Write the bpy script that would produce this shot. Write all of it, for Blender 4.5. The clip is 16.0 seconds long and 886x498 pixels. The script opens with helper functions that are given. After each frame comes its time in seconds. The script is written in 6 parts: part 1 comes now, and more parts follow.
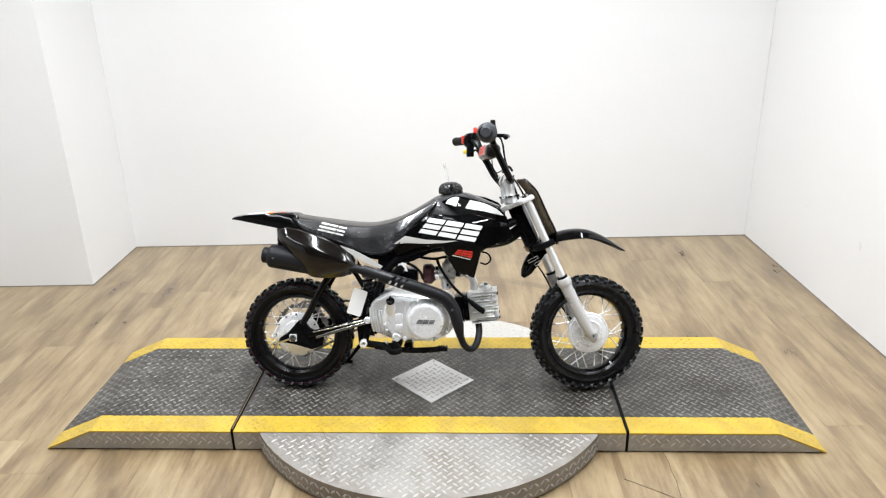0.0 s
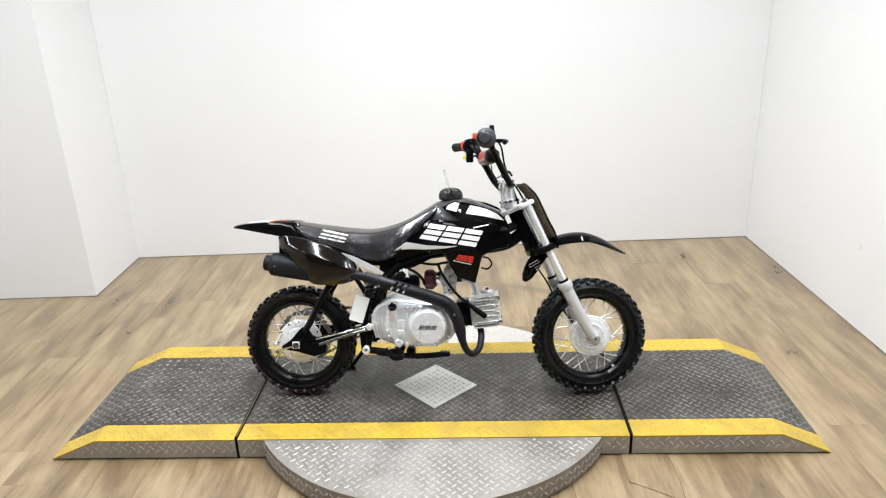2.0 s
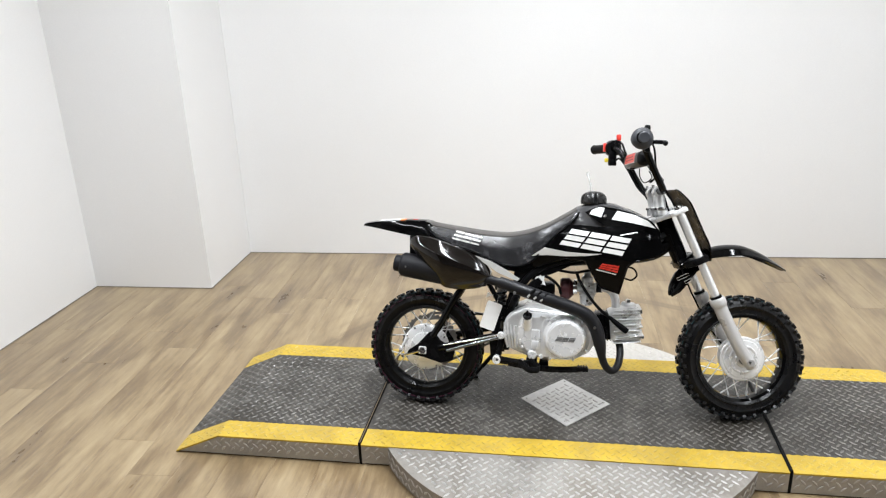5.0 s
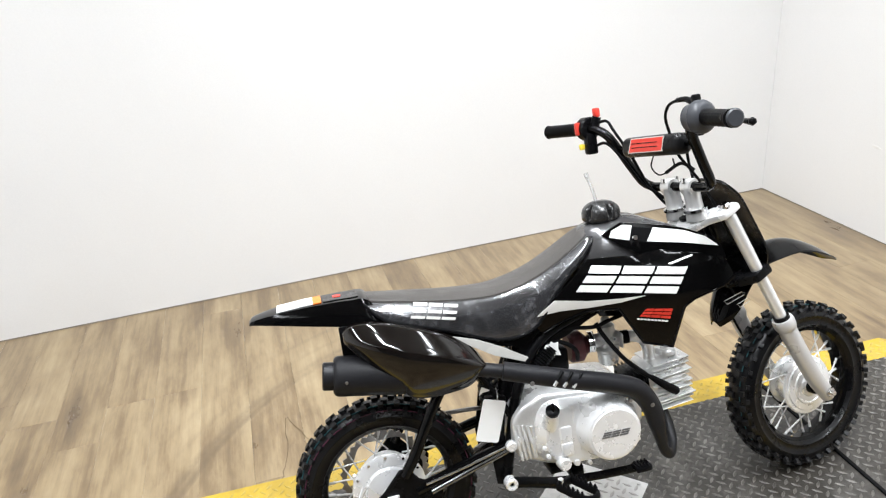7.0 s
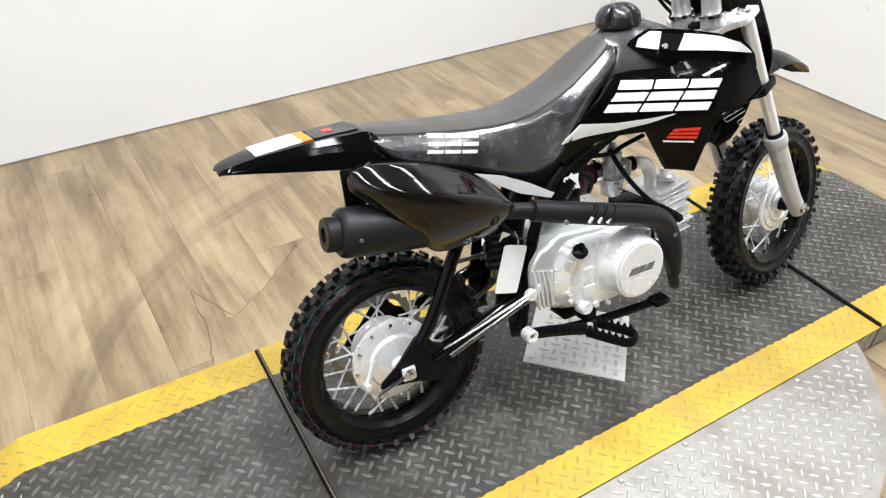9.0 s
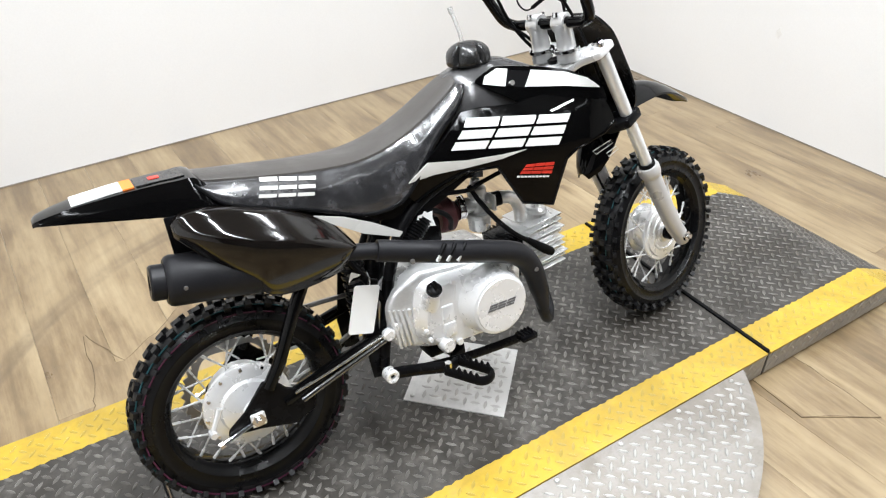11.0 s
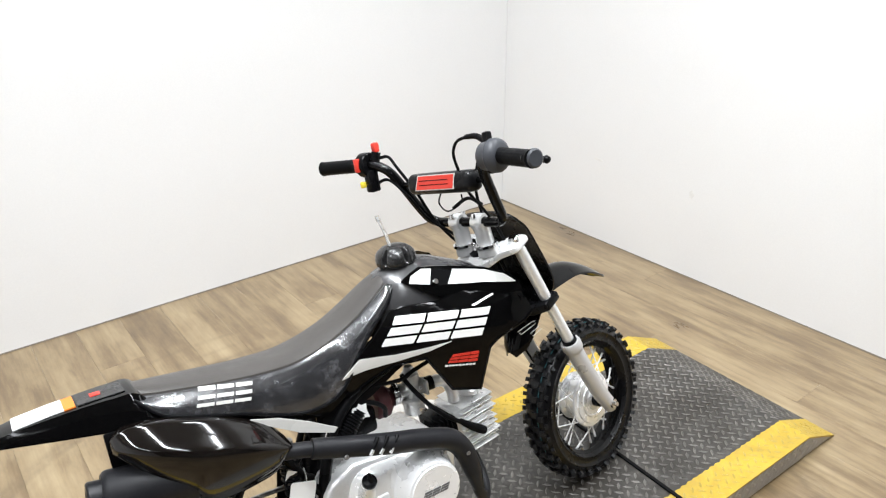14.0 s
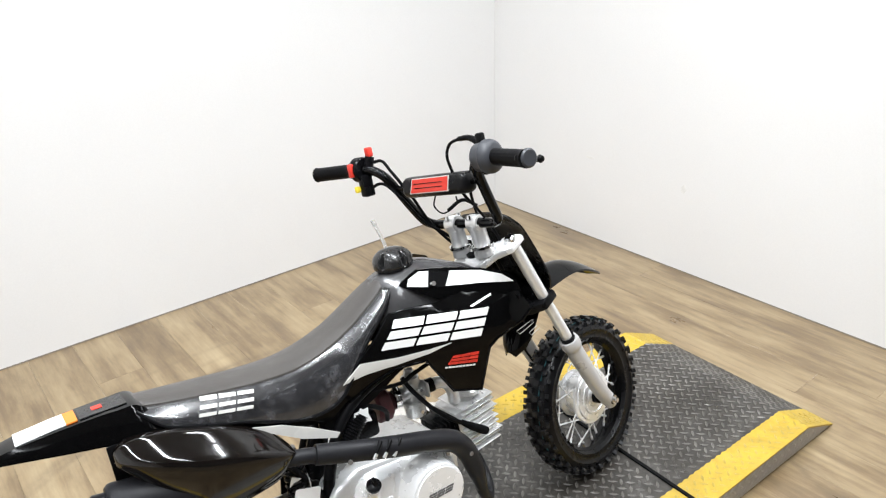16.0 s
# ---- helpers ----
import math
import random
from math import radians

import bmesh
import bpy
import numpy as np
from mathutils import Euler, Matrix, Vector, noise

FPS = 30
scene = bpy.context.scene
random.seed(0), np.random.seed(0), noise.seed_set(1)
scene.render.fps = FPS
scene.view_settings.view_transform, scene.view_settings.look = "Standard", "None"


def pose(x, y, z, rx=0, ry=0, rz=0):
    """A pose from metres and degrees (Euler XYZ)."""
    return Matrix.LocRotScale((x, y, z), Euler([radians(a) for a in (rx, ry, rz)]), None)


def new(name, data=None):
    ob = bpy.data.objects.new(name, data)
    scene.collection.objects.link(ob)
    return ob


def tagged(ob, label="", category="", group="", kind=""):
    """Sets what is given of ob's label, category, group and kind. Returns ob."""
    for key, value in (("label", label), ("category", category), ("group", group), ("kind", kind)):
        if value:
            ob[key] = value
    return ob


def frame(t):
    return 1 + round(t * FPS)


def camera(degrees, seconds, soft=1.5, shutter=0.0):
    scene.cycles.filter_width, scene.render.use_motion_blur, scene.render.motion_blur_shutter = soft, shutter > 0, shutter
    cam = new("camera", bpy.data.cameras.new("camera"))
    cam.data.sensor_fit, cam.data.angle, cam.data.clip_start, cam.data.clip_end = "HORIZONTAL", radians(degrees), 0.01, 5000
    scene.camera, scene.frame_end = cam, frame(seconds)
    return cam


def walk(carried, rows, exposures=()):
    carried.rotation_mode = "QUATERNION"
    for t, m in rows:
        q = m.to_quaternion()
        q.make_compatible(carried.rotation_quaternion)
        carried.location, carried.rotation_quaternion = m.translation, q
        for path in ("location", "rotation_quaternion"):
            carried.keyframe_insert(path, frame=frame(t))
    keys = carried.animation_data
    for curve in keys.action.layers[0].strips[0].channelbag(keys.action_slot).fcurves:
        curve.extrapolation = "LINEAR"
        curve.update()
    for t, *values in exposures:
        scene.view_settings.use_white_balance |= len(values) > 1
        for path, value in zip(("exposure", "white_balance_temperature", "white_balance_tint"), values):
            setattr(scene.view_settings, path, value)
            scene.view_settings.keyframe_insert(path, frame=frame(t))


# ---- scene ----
# ---- camera ----
cam = camera(63.5, 16.0, soft=1.2)
PATH = [
    (0.0, 0.1087, -2.2767, 1.4663, 68.927, 1.250, 2.157),
    (0.5, 0.1128, -2.2762, 1.4709, 68.993, 1.519, 1.946),
    (1.0, 0.1137, -2.2762, 1.4737, 69.359, 1.935, 2.037),
    (1.5, 0.1101, -2.2805, 1.4733, 69.480, 1.907, 2.285),
    (2.0, 0.1127, -2.2871, 1.4650, 69.475, 2.110, 2.004),
    (2.5, 0.1155, -2.2753, 1.4684, 69.366, 2.089, 1.763),
    (3.0, 0.1168, -2.2796, 1.4721, 69.572, 1.742, 1.344),
    (3.5, 0.1162, -2.2844, 1.4740, 70.048, 1.027, 1.944),
    (4.0, 0.1361, -2.2696, 1.4818, 71.630, 0.909, 2.595),
    (4.5, 0.1324, -2.2154, 1.4658, 70.812, 0.633, 8.645),
    (4.7, 0.0575, -2.2136, 1.4275, 70.788, 1.900, 9.731),
    (6.8, -0.5934, -1.3469, 1.3873, 64.951, 3.249, -13.164),
    (7.0, -0.6139, -1.2168, 1.3759, 65.119, 4.754, -14.337),
    (7.5, -0.6723, -0.9140, 1.3593, 59.420, 5.311, -19.831),
    (8.0, -0.8314, -0.8452, 1.3392, 58.020, 0.113, -24.622),
    (8.5, -0.8970, -0.8496, 1.2738, 54.606, -1.274, -28.844),
    (8.7, -0.9169, -0.8452, 1.2278, 52.385, -1.177, -29.515),
    (10.8, -0.7526, -0.9423, 1.2400, 55.232, 0.134, -32.914),
    (11.0, -0.6911, -0.9574, 1.2456, 54.475, 0.096, -31.916),
    (11.5, -0.6232, -0.9770, 1.2841, 56.868, -0.072, -30.344),
    (12.0, -0.6283, -0.9932, 1.3246, 58.653, 2.259, -32.353),
    (12.5, -0.6511, -1.0144, 1.3565, 60.628, 3.237, -34.169),
    (13.0, -0.6628, -1.0134, 1.3906, 64.801, 3.154, -34.111),
    (13.5, -0.6673, -1.0122, 1.4083, 66.098, 0.740, -34.457),
    (14.0, -0.6557, -1.0108, 1.3999, 64.772, 0.485, -35.816),
    (14.5, -0.6455, -1.0066, 1.4007, 64.402, 1.065, -35.954),
    (15.0, -0.6456, -1.0084, 1.3945, 64.940, 1.127, -36.195),
    (15.5, -0.6426, -1.0134, 1.3972, 64.608, 1.120, -37.360),
    (16.0, -0.6633, -1.0105, 1.4012, 64.945, 1.889, -37.052),
]
walk(cam, [(row[0], pose(*row[1:])) for row in PATH], exposures=[(0, -0.16), (2.2, -0.22), (3.0, -0.35), (4.5, -0.33), (7.0, -0.13), (8.5, -0.12), (11.0, -0.12), (12.2, -0.18), (13.2, -0.26), (14.0, -0.19), (14.6, -0.24), (16, -0.18)])

# ---- world and lights ----
# The bay is lit by ceiling tubes only; the world is a faint neutral grey.
world = bpy.data.worlds.new("world")
scene.world = world
world.use_nodes = True
world.node_tree.nodes["Background"].inputs[0].default_value = (0.9, 0.92, 1.0, 1)
world.node_tree.nodes["Background"].inputs[1].default_value = 0.05
CEILING = 2.9
TUBES = [(x, y) for y in (-2.85, -1.6, -0.35, 0.9) for x in (-1.6, -0.1, 1.25)]
POWER = {-2.85: 3.0, -1.6: 10.5, -0.35: 36.0, 0.9: 17.0}
for tx, ty in TUBES:
    data = bpy.data.lights.new("ceiling_tube", "AREA")
    data.shape, data.size, data.size_y, data.energy = "RECTANGLE", 0.055, 1.1, POWER[ty] * (1.35 if abs(tx) < 0.5 else 0.8)
    data.color = (0.910, 0.953, 1.0)
    data.spread = radians(140)
    lamp = new("tube_lamp", data)
    lamp.matrix_world = pose(tx, ty, CEILING - 0.085, 0, 0, 2)


# ---- materials ----
def node(nt, kind, x=0, **values):
    n = nt.nodes.new(kind)
    for key, value in values.items():
        n.inputs[key].default_value = value
    return n


def surface(name, colour, rough=0.5, metal=0.0, vary=0.12, grain=60.0, patch=4.0, bump=0.0, coat=0.0, spread=0.12, tint=None, tint_amount=0.0, spec=0.5, grime=None):
    """A surface with variation at two scales: fine grain and broad patches, in colour, gloss and relief."""
    m = bpy.data.materials.new(name)
    m.use_nodes = True
    nt = m.node_tree
    b = nt.nodes["Principled BSDF"]
    b.inputs["Metallic"].default_value = metal
    b.inputs["Coat Weight"].default_value = coat
    b.inputs["Coat Roughness"].default_value = 0.06
    b.inputs["Specular IOR Level"].default_value = spec
    tc = node(nt, "ShaderNodeTexCoord")
    fine = node(nt, "ShaderNodeTexNoise", Scale=grain, Detail=4.0, Roughness=0.6)
    broad = node(nt, "ShaderNodeTexNoise", Scale=patch, Detail=5.0, Roughness=0.65)
    for n in (fine, broad):
        nt.links.new(tc.outputs["Object"], n.inputs["Vector"])
    mix = node(nt, "ShaderNodeMath")
    mix.operation = "MULTIPLY_ADD"
    mix.inputs[1].default_value = 0.5
    half = node(nt, "ShaderNodeMath")
    half.operation = "MULTIPLY"
    half.inputs[1].default_value = 0.5
    nt.links.new(broad.outputs["Fac"], half.inputs[0])
    nt.links.new(fine.outputs["Fac"], mix.inputs[0])
    nt.links.new(half.outputs[0], mix.inputs[2])
    ramp = node(nt, "ShaderNodeMapRange")
    for key, value in zip((1, 2, 3, 4), (0.3, 0.7, 1 - vary, 1 + vary)):
        ramp.inputs[key].default_value = value
    nt.links.new(mix.outputs[0], ramp.inputs[0])
    col = node(nt, "ShaderNodeMix")
    col.data_type, col.blend_type = "RGBA", "MULTIPLY"
    col.inputs[0].default_value = 1.0
    col.inputs[6].default_value = (*colour, 1)
    nt.links.new(ramp.outputs[0], col.inputs[7])
    out = col.outputs[2]
    if tint:
        worn = node(nt, "ShaderNodeMix")
        worn.data_type = "RGBA"
        worn.inputs[7].default_value = (*tint, 1)
        fac = node(nt, "ShaderNodeMapRange")
        for key, value in zip((1, 2, 3, 4), (0.5, 0.75, 0.0, tint_amount)):
            fac.inputs[key].default_value = value
        nt.links.new(mix.outputs[0], fac.inputs[0])
        nt.links.new(fac.outputs[0], worn.inputs[0])
        nt.links.new(out, worn.inputs[6])
        out = worn.outputs[2]
    if grime:
        # irregular oily dirt: its colour, its size and how much of it there is
        place = node(nt, "ShaderNodeNewGeometry")
        spots = node(nt, "ShaderNodeTexNoise", Scale=grime[1], Detail=7.0, Roughness=0.72, Distortion=0.6)
        nt.links.new(place.outputs["Position"], spots.inputs["Vector"])
        cover = node(nt, "ShaderNodeMapRange")
        for key, value in zip((1, 2, 3, 4), (0.44, 0.60, 0.0, grime[2])):
            cover.inputs[key].default_value = value
        nt.links.new(spots.outputs["Fac"], cover.inputs[0])
        soiled = node(nt, "ShaderNodeMix")
        soiled.data_type = "RGBA"
        soiled.inputs[7].default_value = (*grime[0], 1)
        nt.links.new(cover.outputs[0], soiled.inputs[0])
        nt.links.new(out, soiled.inputs[6])
        out = soiled.outputs[2]
    nt.links.new(out, b.inputs["Base Color"])
    rr = node(nt, "ShaderNodeMapRange")
    for key, value in zip((1, 2, 3, 4), (0.3, 0.7, max(0.02, rough - spread), min(1.0, rough + spread))):
        rr.inputs[key].default_value = value
    nt.links.new(broad.outputs["Fac"], rr.inputs[0])
    nt.links.new(rr.outputs[0], b.inputs["Roughness"])
    if bump:
        bm_node = node(nt, "ShaderNodeBump", Strength=bump, Distance=0.002)
        nt.links.new(fine.outputs["Fac"], bm_node.inputs["Height"])
        nt.links.new(bm_node.outputs[0], b.inputs["Normal"])
    return m


def plank_material(name):
    """Worn light-brown vinyl plank: long streaks, knots, dull patches; each plank with its own tone."""
    m = bpy.data.materials.new(name)
    m.use_nodes = True
    nt = m.node_tree
    b = nt.nodes["Principled BSDF"]
    tc = node(nt, "ShaderNodeTexCoord")
    info = node(nt, "ShaderNodeObjectInfo")
    shift = node(nt, "ShaderNodeVectorMath")
    shift.operation = "MULTIPLY_ADD"
    shift.inputs[1].default_value = (37.0, 91.0, 13.0)
    nt.links.new(info.outputs["Random"], shift.inputs[0])
    nt.links.new(tc.outputs["Object"], shift.inputs[2])

    def noise_at(sx, sy, scale, detail, distortion=0.0):
        mp = node(nt, "ShaderNodeMapping")
        mp.inputs["Scale"].default_value = (sx, sy, 1)
        nt.links.new(shift.outputs[0], mp.inputs["Vector"])
        n = node(nt, "ShaderNodeTexNoise", Scale=scale, Detail=detail, Roughness=0.65, Distortion=distortion)
        nt.links.new(mp.outputs[0], n.inputs["Vector"])
        return n.outputs["Fac"]

    b.inputs["Specular IOR Level"].default_value = 0.85
    b.inputs["Sheen Weight"].default_value = 0.26
    b.inputs["Sheen Roughness"].default_value = 0.4
    streak = noise_at(16.0, 1.0, 2.3, 8.0, 0.06)
    fine = noise_at(60.0, 3.0, 2.0, 5.0)
    cloud = noise_at(3.6, 1.0, 2.2, 7.0, 0.08)
    ramp = node(nt, "ShaderNodeValToRGB")
    e = ramp.color_ramp.elements
    e[0].position, e[0].color = 0.36, (0.100, 0.063, 0.029, 1)
    e[1].position, e[1].color = 0.70, (0.370, 0.282, 0.160, 1)
    for pos, c in ((0.475, (0.178, 0.119, 0.057, 1)), (0.56, (0.262, 0.188, 0.098, 1))):
        el = e.new(pos)
        el.color = c
    add = node(nt, "ShaderNodeMath")
    add.operation = "MULTIPLY_ADD"
    add.inputs[1].default_value = 0.66
    nt.links.new(cloud, add.inputs[0])
    s2 = node(nt, "ShaderNodeMath")
    s2.operation = "MULTIPLY"
    s2.inputs[1].default_value = 0.35
    nt.links.new(streak, s2.inputs[0])
    nt.links.new(s2.outputs[0], add.inputs[2])
    tone = node(nt, "ShaderNodeMath")
    tone.operation = "MULTIPLY_ADD"
    tone.inputs[1].default_value = 0.045
    nt.links.new(info.outputs["Random"], tone.inputs[0])
    nt.links.new(add.outputs[0], tone.inputs[2])
    nt.links.new(tone.outputs[0], ramp.inputs[0])
    fr = node(nt, "ShaderNodeMapRange")
    for key, value in zip((1, 2, 3, 4), (0.3, 0.7, 0.95, 1.05)):
        fr.inputs[key].default_value = value
    nt.links.new(fine, fr.inputs[0])
    mul = node(nt, "ShaderNodeMix")
    mul.data_type, mul.blend_type = "RGBA", "MULTIPLY"
    mul.inputs[0].default_value = 1.0
    nt.links.new(ramp.outputs[0], mul.inputs[6])
    nt.links.new(fr.outputs[0], mul.inputs[7])
    # brown arcs rubbed into the floor by the turning platform
    geo = node(nt, "ShaderNodeNewGeometry")
    rel = node(nt, "ShaderNodeVectorMath")
    rel.operation = "SUBTRACT"
    rel.inputs[1].default_value = (-0.046, 0.0, 0.0)
    nt.links.new(geo.outputs["Position"], rel.inputs[0])
    far = node(nt, "ShaderNodeVectorMath")
    far.operation = "LENGTH"
    nt.links.new(rel.outputs[0], far.inputs[0])
    rub = node(nt, "ShaderNodeTexNoise", Scale=3.0, Detail=5.0, Roughness=0.7)
    nt.links.new(geo.outputs["Position"], rub.inputs["Vector"])
    wob = node(nt, "ShaderNodeMath")
    wob.operation = "MULTIPLY_ADD"
    wob.inputs[1].default_value = 0.03
    nt.links.new(rub.outputs["Fac"], wob.inputs[0])
    nt.links.new(far.outputs["Value"], wob.inputs[2])
    arc = node(nt, "ShaderNodeValToRGB")
    ae = arc.color_ramp.elements
    ae[0].position, ae[0].color = 0.50, (0, 0, 0, 1)
    ae[1].position, ae[1].color = 0.72, (0, 0, 0, 1)
    for pos, g in ((0.535, 0.0), (0.545, 0.25), (0.55, 0.05), (0.557, 0.9), (0.566, 0.55), (0.572, 0.85), (0.583, 0.1), (0.60, 0.0), (0.607, 0.3), (0.616, 0.0), (0.64, 0.0), (0.65, 0.35), (0.657, 0.05)):
        el = ae.new(pos)
        el.color = (g, g, g, 1)
    halved = node(nt, "ShaderNodeMath")
    halved.operation = "MULTIPLY"
    halved.inputs[1].default_value = 0.5
    nt.links.new(wob.outputs[0], halved.inputs[0])
    nt.links.new(halved.outputs[0], arc.inputs[0])
    amount = node(nt, "ShaderNodeMapRange")
    for key, value in zip((1, 2, 3, 4), (0.36, 0.58, 0.05, 0.85)):
        amount.inputs[key].default_value = value
    nt.links.new(rub.outputs["Fac"], amount.inputs[0])
    both = node(nt, "ShaderNodeMath")
    both.operation = "MULTIPLY"
    nt.links.new(arc.outputs[0], both.inputs[0])
    nt.links.new(amount.outputs[0], both.inputs[1])
    worn = node(nt, "ShaderNodeMix")
    worn.data_type = "RGBA"
    worn.inputs[7].default_value = (0.10, 0.064, 0.03, 1)
    nt.links.new(both.outputs[0], worn.inputs[0])
    nt.links.new(mul.outputs[2], worn.inputs[6])
    nt.links.new(worn.outputs[2], b.inputs["Base Color"])
    rr = node(nt, "ShaderNodeMapRange")
    for key, value in zip((1, 2, 3, 4), (0.3, 0.7, 0.26, 0.44)):
        rr.inputs[key].default_value = value
    nt.links.new(cloud, rr.inputs[0])
    nt.links.new(rr.outputs[0], b.inputs["Roughness"])
    bp = node(nt, "ShaderNodeBump", Strength=0.12, Distance=0.001)
    nt.links.new(fine, bp.inputs["Height"])
    nt.links.new(bp.outputs[0], b.inputs["Normal"])
    return m


WALL = surface("white_wall_paint", (0.80, 0.795, 0.79), 0.55, vary=0.03, grain=180, patch=1.2, bump=0.05)
# unseen ceiling and south wall, kept dark to hold down reflections and bounce
CEIL = surface("ceiling_grey", (0.30, 0.30, 0.30), 0.8, vary=0.05, grain=40, patch=2)
DARKWALL = surface("unseen_dark_wall", (0.07, 0.07, 0.072), 0.6, vary=0.1, grain=120, patch=2, bump=0.05)
FIXTURE = surface("white_enamel", (0.8, 0.8, 0.79), 0.4, vary=0.03)
PLANK = plank_material("vinyl_plank")
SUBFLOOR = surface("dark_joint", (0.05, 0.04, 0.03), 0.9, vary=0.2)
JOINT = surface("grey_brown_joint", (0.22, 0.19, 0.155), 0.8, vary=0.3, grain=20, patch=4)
CUT = surface("brown_floor_cut", (0.12, 0.085, 0.05), 0.8, vary=0.4, grain=60, patch=14)
DECK = surface("worn_dark_deck_paint", (0.046, 0.041, 0.035), 0.44, vary=0.5, grain=45, patch=7, bump=0.15, tint=(0.150, 0.140, 0.125), tint_amount=0.9, spec=0.55, grime=((0.016, 0.0125, 0.0085), 3.6, 0.8))
DECK_LENS = surface("rubbed_deck_lens", (0.130, 0.122, 0.110), 0.36, 0.15, vary=0.5, grain=30, patch=5, tint=(0.29, 0.275, 0.25), tint_amount=0.85, spec=0.6, grime=((0.034, 0.029, 0.022), 3.6, 0.6))
YELLOW_LENS = surface("rubbed_yellow_lens", (0.43, 0.31, 0.05), 0.36, vary=0.25, grain=30, patch=5, tint=(0.32, 0.26, 0.14), tint_amount=0.7, grime=((0.20, 0.14, 0.04), 5.0, 0.35))
YELLOW = surface("worn_yellow_paint", (0.50, 0.335, 0.028), 0.42, vary=0.16, grain=50, patch=6, bump=0.1, tint=(0.30, 0.225, 0.08), tint_amount=0.85, grime=((0.19, 0.125, 0.03), 5.0, 0.35))
ALU = surface("bare_tread_plate", (0.32, 0.300, 0.275), 0.55, 0.7, vary=0.25, grain=60, patch=5, bump=0.1, tint=(0.22, 0.20, 0.17), tint_amount=0.7, grime=((0.15, 0.125, 0.095), 4.0, 0.5))
ALU_LENS = surface("bright_tread_lens", (0.46, 0.445, 0.425), 0.42, 0.75, vary=0.12, grain=60, patch=5)
FLOORPLATE = surface("pale_floor_plate", (0.50, 0.475, 0.44), 0.45, 0.2, vary=0.15, grain=60, patch=7, tint=(0.34, 0.29, 0.23), tint_amount=0.5)
COVERALU = surface("pale_tread_plate", (0.60, 0.59, 0.575), 0.42, 0.35, vary=0.2, grain=60, patch=9, bump=0.1, tint=(0.30, 0.28, 0.25), tint_amount=0.4)
ALU_SIDE = surface("dull_tread_plate", (0.40, 0.385, 0.36), 0.5, 0.6, vary=0.15, grain=60, patch=6, bump=0.1)
BOLT = surface("zinc_bolt", (0.55, 0.54, 0.52), 0.35, 1.0, vary=0.08)
RUBBER = surface("black_rubber", (0.0030, 0.0030, 0.0034), 0.5, vary=0.2, grain=90, patch=8, bump=0.2, spec=0.08)


# ---- mesh helpers ----
def finish(bm, angle=38):
    bmesh.ops.recalc_face_normals(bm, faces=bm.faces)
    for f in bm.faces:
        f.smooth = True
    for e in bm.edges:
        if len(e.link_faces) == 2 and e.calc_face_angle(0) > radians(angle):
            e.smooth = False


def part(name, bm, material, parent=None, label="", angle=38):
    """One bmesh as one mesh object under a thing or a part."""
    finish(bm, angle)
    me = bpy.data.meshes.new(name)
    bm.to_mesh(me)
    bm.free()
    me.materials.append(material)
    ob = new(name, me)
    if parent:
        ob.parent = parent
    if label:
        tagged(ob, label)
    return ob


def same_mesh(name, me, parent, m, label=""):
    ob = new(name, me)
    ob.parent = parent
    ob.matrix_basis = m
    if label:
        tagged(ob, label)
    return ob


def add(bm, other):
    """Move the geometry of another bmesh into this one."""
    me = bpy.data.meshes.new("tmp")
    other.to_mesh(me)
    other.free()
    bm.from_mesh(me)
    bpy.data.meshes.remove(me)
    return bm


def group_of(*items):
    bm = bmesh.new()
    for it in items:
        add(bm, it)
    return bm


def bevel(bm, width, segments=2, angle=30):
    es = [e for e in bm.edges if len(e.link_faces) == 2 and e.calc_face_angle(0) > radians(angle)]
    bmesh.ops.bevel(bm, geom=es, offset=width, segments=segments, profile=0.5, affect="EDGES", clamp_overlap=True)
    return bm


def box(c, s, b=0.0, m=None, seg=2):
    bm = bmesh.new()
    bmesh.ops.create_cube(bm, size=1)
    bm.transform(Matrix.Translation(c) @ Matrix.Diagonal((*s, 1)))
    if b:
        bevel(bm, b, seg)
    if m:
        bm.transform(m)
    return bm


def smooth_path(pts, n=6):
    """Catmull-Rom curve through the points."""
    p = [Vector(q) for q in pts]
    p = [p[0] * 2 - p[1]] + p + [p[-1] * 2 - p[-2]]
    out = []
    for i in range(1, len(p) - 2):
        for k in range(n):
            t = k / n
            a, b_, c, d = p[i - 1], p[i], p[i + 1], p[i + 2]
            out.append(0.5 * ((2 * b_) + (c - a) * t + (2 * a - 5 * b_ + 4 * c - d) * t * t + (3 * b_ - a - 3 * c + d) * t ** 3))
    out.append(p[-2])
    return out


